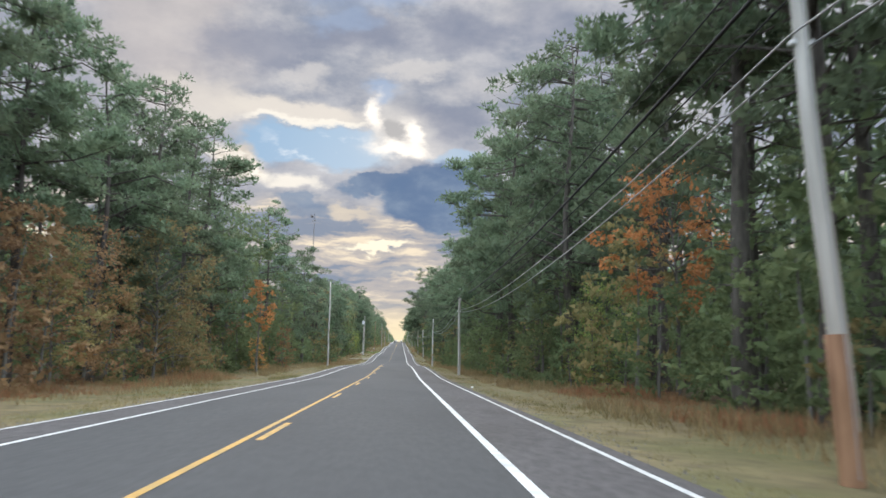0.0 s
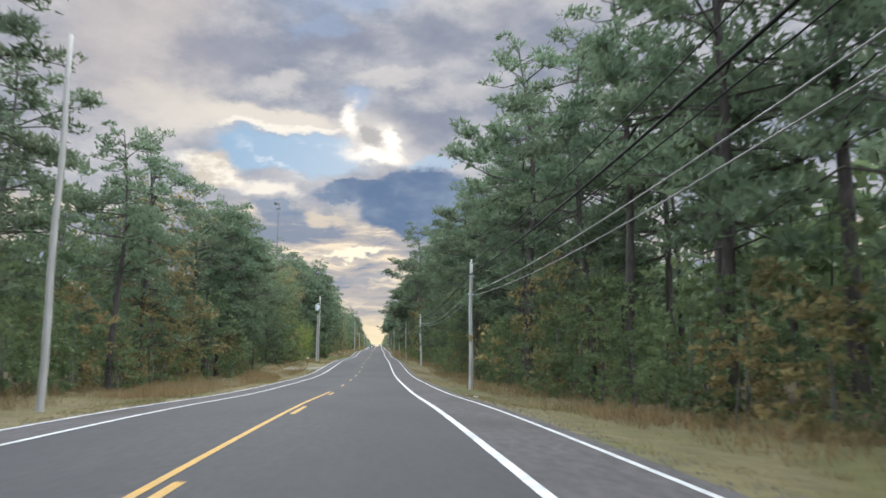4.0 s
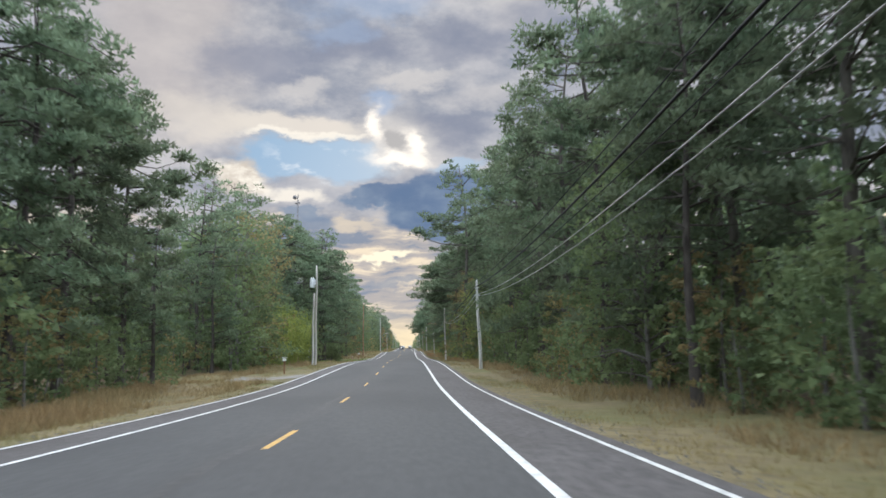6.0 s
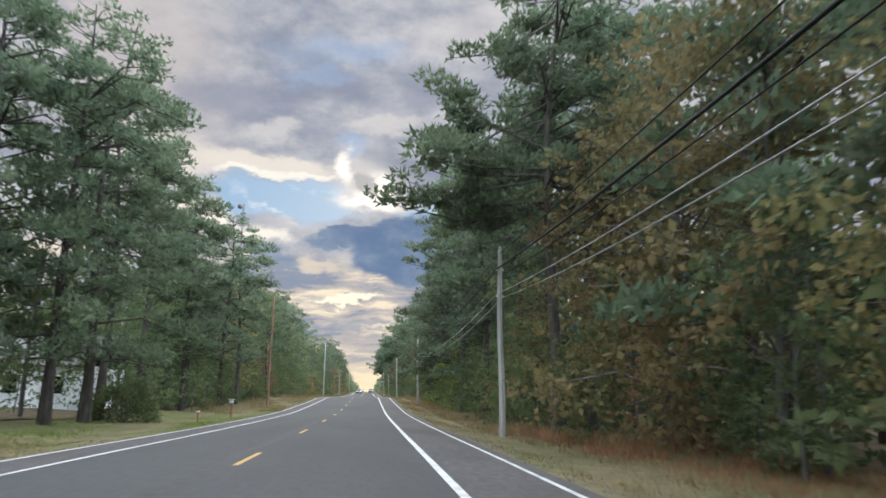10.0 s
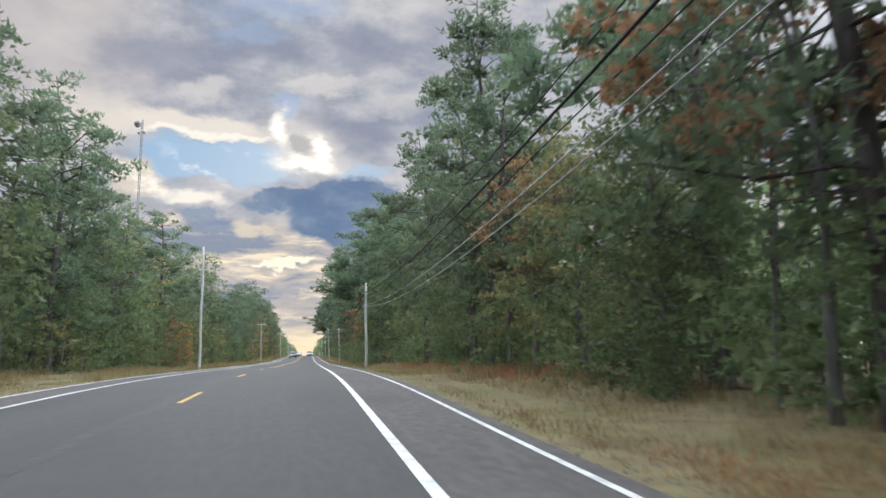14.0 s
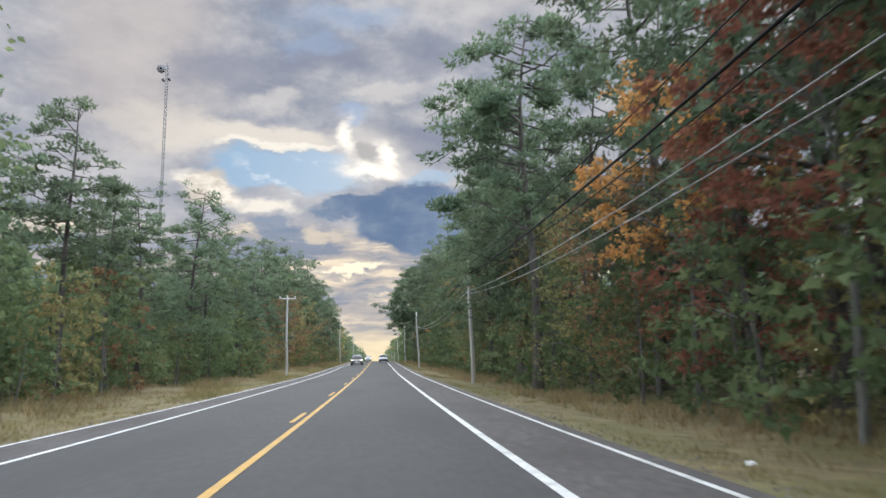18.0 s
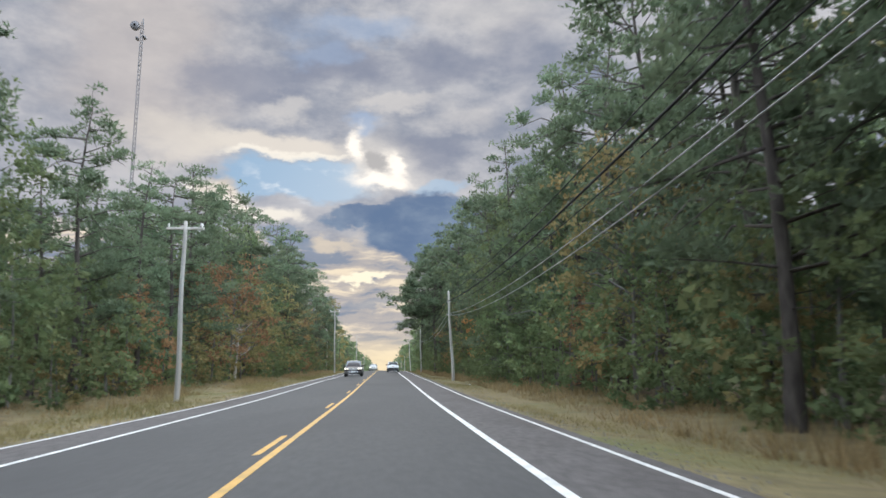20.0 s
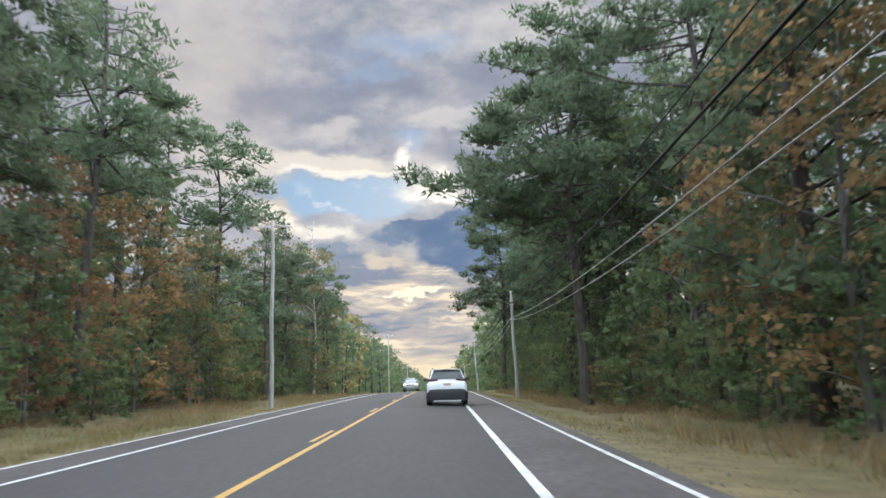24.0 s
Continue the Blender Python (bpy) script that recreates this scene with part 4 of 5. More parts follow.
    # the forest goes on, far behind the edge
    for sgn in (1, -1):
        for x0 in np.arange(36, 66, 8.5):
            y = -40.0 + rng.uniform(0, 6)
            while y < 700:
                xx = sgn * (x0 + rng.uniform(-3, 3))
                if not (-84 < xx < -72 and 636 < y < 650):
                    woods.add(DEEP[int(rng.integers(0, 2))], NEEDLES if rng.random() < 0.5 else LEAVES, xx, y, rng.uniform(0.9, 1.4), rng.uniform(0, 6.28))
                y += rng.uniform(6, 10)
    tagged(new("forest_trunks", woods.wood.mesh("forest_trunks", BARK)), "trunks and limbs of the dense forest behind", "forest", kind="stuff")
    for nm, bag in woods.leaf.items():
        tagged(new("forest_foliage", bag.mesh("forest_foliage", bpy.data.materials[nm])), "dense foliage of the mixed forest behind", "forest", kind="stuff")
    # undergrowth
    under = {}
    for sgn in (1, -1):
        y = -6.0
        while y < 640:
            y += rng.uniform(1.1, 2.3) * (1 if y < 580 else 3)
            xx = sgn * (10.3 + (1.0 if sgn < 0 else 0) + abs(rng.normal()) * 2.4)
            if clearing(xx, y):
                continue
            shape = SHRUB_SHAPES[int(rng.integers(0, 3))]
            k = rng.random()
            mt = LEAVES if k < 0.75 else DULL_LEAVES
            size, turn = rng.uniform(0.7, 1.5), rng.uniform(0, 6.28)
            c, s = math.cos(turn), math.sin(turn)
            rot = np.array([[c, s, 0], [-s, c, 0], [0, 0, 1]]) * size
            at = np.array([xx, y, float(ground_height(xx, y))])
            for bag in shape:
                under.setdefault(mt.name if bag is shape[1] else GREY_BARK.name, Bag()).add(np.vstack(bag.v) @ rot + at, np.vstack(bag.f))
    for nm, bag in under.items():
        tagged(new("undergrowth", bag.mesh("undergrowth", bpy.data.materials[nm])), "tangled green undergrowth along the forest edge", "undergrowth", kind="stuff")


def clearing(x, y, beside_trees=True):
    """Where a drive, bamboo, a lawn, a lone house or a tree that stands out needs room."""
    for kind, hx, hy, size, turn, which in STAND_OUT if beside_trees else ():
        reach = 1.3 if kind in ("pine", "green") else 3.2 * size
        if abs(x) < abs(hx) + 0.5 and x * hx > 0 and -reach < y - hy < reach * 0.55:
            return True
    if 0 < x < 12.8 and (26 < y < 40 or 219 < y < 244):
        return beside_trees
    if x < 0 and 173 < y < 183 and x > -14:
        return True
    if -29 < x < -12.4 and 240 < y < 274:
        return True
    if x < 0 and 202 < y < 228 and x > -16:
        return True
    if x < 0 and 236 < y < 272 and x > -12.6:
        return True
    return False


fill_forest()
for kind, x, y, size, turn, which in STAND_OUT:
    plant(kind, x, y, size, turn, which)
    if kind == "pine" and x > 0:
        # saplings hide its foot
        plant("low_green", x + 0.6, y - 2.2, 0.5 + 0.2 * math.sin(y), turn, int(y) % 3)
        plant("low_green", x + 1.4, y + 1.6, 0.75 + 0.2 * math.sin(y * 2), turn + 90, int(y) % 3 + 1)


# ------------------------------------------------------------------ grass
def sow(name, spec, mt, label, seed):
    rng = np.random.default_rng(seed)
    C, D, Ln, Wd = [], [], [], []
    for x0, x1, y0, y1, count, lo, hi, n in spec:
        x, y = rng.uniform(x0, x1, count), rng.uniform(y0, y1, count)
        keep = (np.sin(x * 1.3 + y * 0.37) + np.sin(y * 0.9 - x * 0.7) + rng.normal(size=count)) > -0.9
        x, y = x[keep], y[keep]
        z = ground_height(x, y) - 0.02
        h = rng.uniform(lo, hi, len(x)) * (0.75 + 0.35 * np.sin(y * 0.23 + x))
        base = np.repeat(np.stack([x, y, z], -1), n, 0)
        hh = np.repeat(h, n) * rng.uniform(0.6, 1.2, len(x) * n)
        base[:, :2] += rng.normal(scale=0.10, size=(len(base), 2))
        d = unit(np.stack([rng.normal(scale=0.38, size=len(base)), rng.normal(scale=0.38, size=len(base)), np.ones(len(base))], -1))
        C.append(base), D.append(d), Ln.append(hh), Wd.append(0.012 + 0.035 * hh)
    v, f = blades(rng, np.vstack(C), np.vstack(D), np.concatenate(Ln), np.concatenate(Wd))
    return tagged(new(name, soup(name, v, f, mt)), label, "grass", kind="stuff")


sow("dry_grass", [(TAR_R + 0.3, 9.4, 284, 345, 6000, 0.07, 0.22, 6), (7.9, 11.8, -5, 580, 26000, 0.25, 0.68, 5), (-12.8, -8.2, -5, 130, 5500, 0.3, 0.75, 5), (-12.8, -6.3, 120, 174, 6000, 0.3, 0.6, 5), (-13, -9.4, 172, 185, 900, 0.3, 0.6, 5), (-12.8, -8.2, 184, 236, 2500, 0.25, 0.5, 5), (-12.8, -8.2, 272, 590, 12000, 0.25, 0.65, 5)], GRASS,
    "tall dry tan and russet roadside grass", 21)
sow("mown_grass", [(TAR_R + 0.25, 8.4, -5, 284, 17000, 0.06, 0.18, 5), (TAR_R + 0.25, 8.4, 345, 580, 14000, 0.06, 0.18, 5), (-8.6, TAR_L - 0.05, -5, 172, 9000, 0.07, 0.2, 6), (-8.6, TAR_L - 0.05, 181, 236, 3000, 0.07, 0.2, 6),
                   (-8.8, TAR_L - 0.05, 272, 590, 16000, 0.12, 0.34, 6)], MOWN, "short mown roadside grass, green and straw-coloured", 23)
sow("lawn", [(-14.5, TAR_L - 0.05, 234, 274, 11000, 0.06, 0.14, 6)], LAWN, "mown green lawn beside the road", 22)
sow("russet_grass", [(TAR_R + 0.8, 9.6, 280, 304, 2200, 0.06, 0.26, 5), (9.0, 12.0, 318, 352, 2600, 0.3, 0.6, 5), (8.8, 12.0, 222, 246, 1800, 0.3, 0.6, 5), (9.2, 11.8, 20, 40, 1300, 0.3, 0.6, 5), (-12.5, -9.0, 20, 60, 2200, 0.3, 0.6, 5)], RUSSET,
    "rust-red dry weeds at the forest edge", 24)

# ------------------------------------------------------------------ utility poles and cables
POLES_R = [(7.9, -45), (7.9, 15.6), (7.6, 74.1), (7.65, 131.5), (7.8, 186.6), (7.8, 242.1), (8.0, 299.2), (7.85, 364.8), (7.85, 427.0), (7.65, 486.6), (8.2, 558.3), (8.2, 618), (8.2, 680), (8.2, 742), (8.2, 803)]
POLES_L = [(-7.8, 109.0), (-7.75, 206.9), (-7.6, 285.5), (-6.9, 362.0), (-7.5, 455), (-6.7, 542.8), (-6.85, 634.9), (-7.2, 715)]


def utility_pole(x, y, height, lean_x, lean_y, foot=False, arm=False, can=False, dark=False, thick=1.0):
    base = float(ground_height(x, y))
    label = "weathered grey wooden utility pole with a rust-brown foot" if foot else (
        "tall grey wooden utility pole with a short crossarm" if arm else (
            "tall grey wooden utility pole carrying a grey transformer" if can else ("dark brown creosoted wooden utility pole" if dark else "weathered grey wooden utility pole on the grass verge")))
    p = thing("utility_pole", pose(x, y, base), label, "utility pole", "utility poles")
    zz = np.linspace(-0.3, height, 9)
    path = np.stack([lean_x * zz / height + 0.03 * np.sin(zz), lean_y * zz / height, zz], -1)
    at = lambda z: (float(np.interp(z, zz, path[:, 0])), float(np.interp(z, zz, path[:, 1])), z)
    v, f = tube(path, np.linspace(0.165, 0.105, 9) * thick, 14)
    part("shaft", soup("shaft", v, quads(f), STAINED_WOOD if dark else POLE_WOOD, True), None, p)
    if foot:
        low = np.stack([lean_x * np.linspace(-0.3, 1.9, 4) / height, lean_y * np.linspace(-0.3, 1.9, 4) / height, np.linspace(-0.3, 1.9, 4)], -1)
        v, f = tube(low, np.linspace(0.178, 0.163, 4) * thick, 14)
        part("foot_wrap", soup("foot_wrap", v, quads(f), STAINED_WOOD, True), None, p, "rust-brown stained foot")
    # ground wire stapled to the shaft
    zs = np.linspace(0.1, height * 0.93, 6)
    v, f = tube([(at(z)[0] + 0.0, at(z)[1] - (0.17 - 0.006 * z) * thick, z) for z in zs], np.full(6, 0.012), 4)
    part("ground_wire", soup("ground_wire", v, quads(f), CABLE_GREY), None, p)
    if arm:
        bm = bmesh.new()
        bmesh.ops.create_cube(bm, size=1, matrix=pose(*at(height - 0.35)) @ Matrix.Diagonal((1.7, 0.1, 0.12, 1)))
        bmesh.ops.bevel(bm, geom=bm.edges[:], offset=0.012, segments=1, affect="EDGES")
        part("crossarm", bm, POLE_WOOD, p)
        for dx in (-0.75, 0.75):
            insulator(p, at(height - 0.35)[0] + dx, at(height)[1], height - 0.29)
    if can:
        zb = height - 1.9
        bm = bmesh.new()
        bmesh.ops.create_cone(bm, cap_ends=True, segments=20, radius1=0.28, radius2=0.28, depth=0.95, matrix=pose(at(zb)[0] - 0.46, at(zb)[1], zb))
        bmesh.ops.bevel(bm, geom=[e for e in bm.edges if e.calc_face_angle(0) > 1], offset=0.04, segments=2, affect="EDGES")
        tank = part("transformer", bm, STEEL, p, "grey transformer can")
        for dx in (-0.1, 0.1):
            insulator(tank, at(zb)[0] - 0.46 + dx, at(zb)[1], zb + 0.47)
        bm = bmesh.new()
        bmesh.ops.create_cube(bm, size=1, matrix=pose(at(zb)[0] - 0.16, at(zb)[1], zb + 0.1) @ Matrix.Diagonal((0.16, 0.09, 0.5, 1)))
        part("bracket", bm, STEEL, p)
    return at


def insulator(parent, x, y, z):
    v, f = tube([(x, y, z), (x, y, z + 0.05), (x, y, z + 0.06), (x, y, z + 0.12), (x, y, z + 0.13), (x, y, z + 0.17)],
                [0.03, 0.03, 0.055, 0.055, 0.03, 0.02], 10)
    part("insulator", soup("insulator", v, quads(f), WHITE_PLASTIC, True), None, parent)


def clamp(parent, x, y, z):
    bm = bmesh.new()
    bmesh.ops.create_cube(bm, size=1, matrix=pose(x, y, z) @ Matrix.Diagonal((0.34, 0.09, 0.08, 1)))
    bmesh.ops.bevel(bm, geom=bm.edges[:], offset=0.015, segments=1, affect="EDGES")
    part("cable_clamp", bm, STEEL, parent)


tops = []
for k, (x, y) in enumerate(POLES_R):
    lx, ly = (-0.2, -0.45, -0.05, 0.02, -0.18, -0.1, -0.15, -0.08, -0.2, -0.4)[k % 10], 0.1 * math.sin(k * 2.1)
    tall = 6.95 if k == 4 else 7.9
    at = utility_pole(x, y, tall, lx, ly, foot=k == 1, thick=0.88)
    base = float(ground_height(x, y))
    tops.append((at(6.5)[0] + x, at(6.5)[1] + y, base, (7.9 - tall) / 2.1))
    pole_ob = [o for o in scene.collection.objects if o.name.startswith("utility_pole")][-1]
    for z in (5.86, 7.0 - (7.9 - tall) * 0.6):
        clamp(pole_ob, at(z)[0], at(z)[1], z)
    insulator(pole_ob, at(tall)[0], at(tall)[1], tall - 0.02)
for k, (x, y) in enumerate(POLES_L):
    utility_pole(x, y, (11.6, 10.6, 11, 10.8, 8.2, 10.4, 11, 11)[k], 0.1 * math.sin(k), 0.1 * math.cos(k * 1.7), arm=k in (4, 5, 6), can=k == 1, dark=k == 2, thick=0.76)
# a second, thinner pole stands beside the one with the transformer
utility_pole(-8.03, 206.7, 7.6, 0.1, 0.05, thick=0.7)


def cable(name, height, dx, sag, radius, mt, label):
    pts = []
    for (xa, ya, za, ca), (xb, yb, zb, cb) in zip(tops, tops[1:]):
        za, zb = za - ca * max(0.0, height - 5.8), zb - cb * max(0.0, height - 5.8)
        s = np.linspace(0, 1, 17)[:-1]
        sg = sag * (yb - ya) / 60
        pts.append(np.stack([xa + (xb - xa) * s + dx, ya + (yb - ya) * s, za + height + (zb - za) * s - 4 * sg * s * (1 - s)], -1))
    v, f = tube(np.vstack(pts), np.full(16 * (len(tops) - 1), radius), 5, False)
    tagged(new(name, soup(name, v, f, mt, True)), label, "cable", "overhead cables")


cable("overhead_cable", 7.75, 0.0, 0.55, 0.019, CABLE_BLACK, "thin black power cable strung between the pole tops")
cable("overhead_cable", 7.05, -0.13, 0.72, 0.038, CABLE_BLACK, "thick black bundled cable strung between poles")
cable("overhead_cable", 6.75, 0.12, 0.68, 0.017, CABLE_BLACK, "thin black cable strung between poles")
cable("overhead_cable", 5.95, -0.15, 0.86, 0.017, CABLE_GREY, "pale grey telephone cable strung between poles")
cable("overhead_cable", 5.8, 0.1, 0.98, 0.018, CABLE_GREY, "pale grey telephone cable strung between poles")


# ------------------------------------------------------------------ radio mast
def radio_mast(x, y, height):
    base = float(ground_height(x, y)) - 0.5
    p = thing("radio_mast", pose(x, y, base), "tall thin lattice radio mast rising over the trees", "radio mast")
    legs = [(0.5 * math.cos(a), 0.5 * math.sin(a)) for a in (0.3, 2.39, 4.49)]
    for lx, ly in legs:
        v, f = tube([(lx, ly, 0), (lx, ly, height)], [0.12, 0.12], 6)
        part("leg", soup("leg", v, quads(f), TOWER_PAINT), None, p)
    braces = Bag()
    n = int(height / 1.6)
    for k in range(n):
        z0, z1 = k * 1.6, (k + 1) * 1.6
        for i in range(3):
            a, b = legs[i], legs[(i + 1) % 3]
            if k % 2:
                a, b = b, a
            v, f = tube([(a[0], a[1], z0), (b[0], b[1], z1)], [0.085, 0.085], 3, False)
            braces.add(v, quads(f))
    part("lattice", braces.mesh("lattice", TOWER_PAINT), None, p)
    for dx, dz, r in ((-2.0, -1.3, 1.45), (1.1, -5.2, 0.55), (-1.1, -5.6, 0.5)):
        v, f = tube([(dx, -0.9, height + dz), (dx, -0.7, height + dz), (dx, 0.5, height + dz), (dx, 0.7, height + dz)], [r * 0.3, r, r * 0.96, r * 0.3], 18)
        part("dish_antenna", soup("dish_antenna", v, quads(f), TOWER_PAINT, True), None, p, "drum-shaped dish antenna")
    v, f = tube([(0.3, 0, height - 1), (0.3, 0, height + 1.2)], [0.25, 0.2], 8)
    part("whip_antenna", soup("whip_antenna", v, quads(f), TOWER_PAINT), None, p)


radio_mast(-76.2, 643.0, 111.3)


# ------------------------------------------------------------------ vehicles
def loft(sections, mt, name, smooth=True):
    """Skin over closed sections (each an array of points), with end caps."""
    n, m = len(sections), len(sections[0])
    v = np.vstack(sections)
    i, j = np.meshgrid(np.arange(n - 1), np.arange(m), indexing="ij")
    k = (j + 1) % m
    f = quads(np.stack([i * m + j, i * m + k, (i + 1) * m + k, (i + 1) * m + j], -1).reshape(-1, 4))
    v = np.vstack([v, sections[0].mean(0), sections[-1].mean(0)])
    jj = np.arange(m)
    f = np.vstack([f, np.stack([(jj + 1) % m, jj, np.full(m, n * m)], -1), np.stack([(n - 1) * m + jj, (n - 1) * m + (jj + 1) % m, np.full(m, n * m + 1)], -1)])
    return soup(name, v, f, mt, smooth)


def rounded(w, z0, z1, y, power=5.0, m=28, taper=0.0):
    """A rounded box section across a car at y."""
    a = np.arange(m) * 2 * np.pi / m
    c, s = np.cos(a), np.sin(a)
    px = np.sign(c) * np.abs(c) ** (2 / power)
    pz = np.sign(s) * np.abs(s) ** (2 / power)
    return np.stack([px * w * (1 - taper * (pz + 1) / 2), np.full(m, y), (z0 + z1) / 2 + pz * (z1 - z0) / 2], -1)


def box(x0, x1, y0, y1, z0, z1, mt, name, parent, label="", bevel=0.02):
    bm = bmesh.new()
    bmesh.ops.create_cube(bm, size=1, matrix=Matrix.Translation(((x0 + x1) / 2, (y0 + y1) / 2, (z0 + z1) / 2)) @ Matrix.Diagonal((x1 - x0, y1 - y0, z1 - z0, 1)))
    bmesh.ops.bevel(bm, geom=bm.edges[:], offset=bevel, segments=2, affect="EDGES")
    return part(name, bm, mt, parent, label)


def wheel(parent, x, y, r, width):
    sgn = 1 if x > 0 else -1
    prof = [(-width / 2, r * 0.62), (-width / 2, r * 0.93), (-width * 0.36, r), (width * 0.36, r), (width / 2, r * 0.93), (width / 2, r * 0.62)]
    v, f = tube([(x + a, y, r) for a, q in prof], [q for a, q in prof], 26, False)
    w = part("wheel", soup("wheel", v, quads(f), RUBBER, True), None, parent)
    xo = x + sgn * width * 0.38
    v, f = tube([(xo - sgn * 0.1, y, r), (xo - sgn * 0.02, y, r), (xo, y, r)], [r * 0.64, r * 0.64, r * 0.56], 26)
    rim = part("rim", soup("rim", v, quads(f), PLASTIC, True), None, w)
    for k in range(5):
        a = k * 2 * math.pi / 5
        bm = bmesh.new()
        bmesh.ops.create_cube(bm, size=1, matrix=Matrix.Translation((xo + sgn * 0.005, y + math.cos(a) * r * 0.3, r + math.sin(a) * r * 0.3)) @ Matrix.Rotation(a, 4, "X") @ Matrix.Diagonal((0.03, r * 0.55, 0.06, 1)))
        part("spoke", bm, STEEL, w)


def suv(m, paint, label, L=4.6, W=1.86, H=1.69, lit=False, rails=True):
    """A crossover car: lofted body and cabin, glass, lamps, bumpers, mirrors, wheels. Its nose points to +y."""
    c = thing("car", m, label, "car")
    h, r = L / 2, 0.36
    w = W / 2
    stations = [(-h, 0.80, 0.45, 0.98), (-h + 0.06, 0.92, 0.36, 1.06), (-h + 0.3, 0.985, 0.30, 1.10), (-h + 0.9, 1.0, 0.27, 1.07), (-0.3, 0.985, 0.26, 1.03), (0.7, 0.985, 0.26, 1.02),
                (h - 1.05, 1.0, 0.27, 1.07), (h - 0.5, 0.975, 0.29, 1.04), (h - 0.14, 0.92, 0.32, 0.99), (h, 0.82, 0.38, 0.92)]
    part("body", loft([rounded(w * k, z0, z1, y) for y, k, z0, z1 in stations], paint, "body"), None, c)
    # cabin: a tapering shell from tailgate to windscreen
    yb0, yb1, yf0, yf1 = -h + 0.16, -h + 0.62, h - 1.15, h - 1.95
    top, belt = H - 0.04, 1.0
    cab = []
    for q in np.linspace(0, 1, 9):
        y = yb0 + (yf0 - yb0) * q
        zt = belt + (top - belt) * min(1, max(0.04, min((y - yb0) / (yb1 - yb0), (yf0 - y) / (yf0 - yf1))) ** 0.75)
        cab.append(rounded(w * (0.93 - 0.02 * abs(q - 0.5)), belt - 0.12, zt, y, 5, 28, 0.20 * (zt - belt) / (top - belt)))
    part("cabin", loft(cab, paint, "cabin"), None, c)
    ws, wt = w * 0.86, w * 0.70
    zt = H - 0.13
    rear = part("rear_window", bmesh_quad([(-ws * 0.95, yb0 + 0.09, 1.18), (ws * 0.95, yb0 + 0.09, 1.18), (wt * 0.92, yb1 - 0.17, zt), (-wt * 0.92, yb1 - 0.17, zt)], 0.03), REAR_GLASS, c, "dark tinted rear window")
    part("windscreen", bmesh_quad([(w * 0.905, yf0 - 0.06, 1.06), (-w * 0.905, yf0 - 0.06, 1.06), (-w * 0.765, yf1 + 0.06, zt + 0.03), (w * 0.765, yf1 + 0.06, zt + 0.03)], 0.03), WINDSCREEN, c, "sloping windscreen")
    for sg in (1, -1):
        for ya, yb, yc, yd in ((-h + 0.55, -0.42, -0.5, -h + 0.95), (-0.3, yf0 - 0.25, yf1 + 0.0, -0.38)):
            xs0, xs1 = sg * w * 0.905, sg * w * 0.775
            q = [(xs0, ya, 1.06), (xs0, yb, 1.05), (xs1, yc, zt), (xs1, yd, zt)]
            part("side_window", bmesh_quad(q if sg > 0 else q[::-1], 0.02), GLASS_DARK, c)
        # lamps
        part("tail_lamp", bmesh_quad([(sg * w * 0.42, -h + 0.17, 1.135), (sg * w * 0.95, -h + 0.20, 1.07), (sg * w * 0.93, -h + 0.25, 1.19), (sg * w * 0.46, -h + 0.20, 1.185)][:: 1 if sg > 0 else -1], 0.05), TAIL_RED, c, "dark red tail lamp")
        part("headlamp", bmesh_quad([(sg * w * 0.54, h + 0.005, 0.79), (sg * w * 0.90, h - 0.10, 0.81), (sg * w * 0.93, h - 0.16, 0.93), (sg * w * 0.54, h - 0.02, 0.89)][:: -1 if sg > 0 else 1], 0.05), LAMP_CLEAR if paint is CAR_WHITE else LAMP_LIT, c, "clear headlamp" if paint is CAR_WHITE else "lit headlamp")
        # mirrors
        mb = bmesh.new()
        bmesh.ops.create_uvsphere(mb, u_segments=14, v_segments=8, radius=1, matrix=Matrix.Translation((sg * (w + 0.07), yf0 - 0.42, 1.17)) @ Matrix.Diagonal((0.12, 0.07, 0.085, 1)))
        part("mirror", mb, PLASTIC if paint is CAR_WHITE else paint, c)
        if rails:
            v, f = tube([(sg * w * 0.69, -h + 0.75, H - 0.06), (sg * w * 0.69, -h + 0.85, H + 0.0), (sg * w * 0.69, 0.5, H + 0.0), (sg * w * 0.69, 0.62, H - 0.06)], [0.018] * 4, 6)
            part("roof_rail", soup("roof_rail", v, quads(f), PLASTIC, True), None, c)
        for y in (-h + 0.9, h - 0.95):
            wheel(c, sg * (w - 0.11), y, r, 0.23)
            ring = np.linspace(-0.25, math.pi + 0.25, 17)
            v, f = tube([(sg * (w - 0.015), y + (r + 0.075) * math.cos(q), r + 0.02 + (r + 0.075) * math.sin(q)) for q in ring], np.full(17, 0.045), 8)
            part("wheel_arch", soup("wheel_arch", v, quads(f), PLASTIC), None, c)
        box(sg * (w - 0.02) - 0.03, sg * (w - 0.02) + 0.03, -h + 1.2, h - 1.3, 0.24, 0.40, PLASTIC, "sill", c)
    # tail: dark bumper, pale skid plate, plate, spoiler
    part("rear_bumper", loft([rounded(w * k, z0, z1, y, 6) for y, k, z0, z1 in ((-h - 0.07, 0.80, 0.20, 0.70), (-h - 0.04, 0.93, 0.18, 0.745), (-h + 0.30, 1.008, 0.2, 0.62))], PLASTIC, "rear_bumper"), None, c, "dark plastic rear bumper")
    box(-w * 0.67, w * 0.67, -h - 0.095, -h + 0.1, 0.19, 0.26, STEEL, "skid_plate", c, "pale skid plate")
    box(-0.16, 0.16, -h - 0.035, -h + 0.04, 0.90, 1.01, PLATE, "number_plate", c, "plain tan number plate", 0.008)
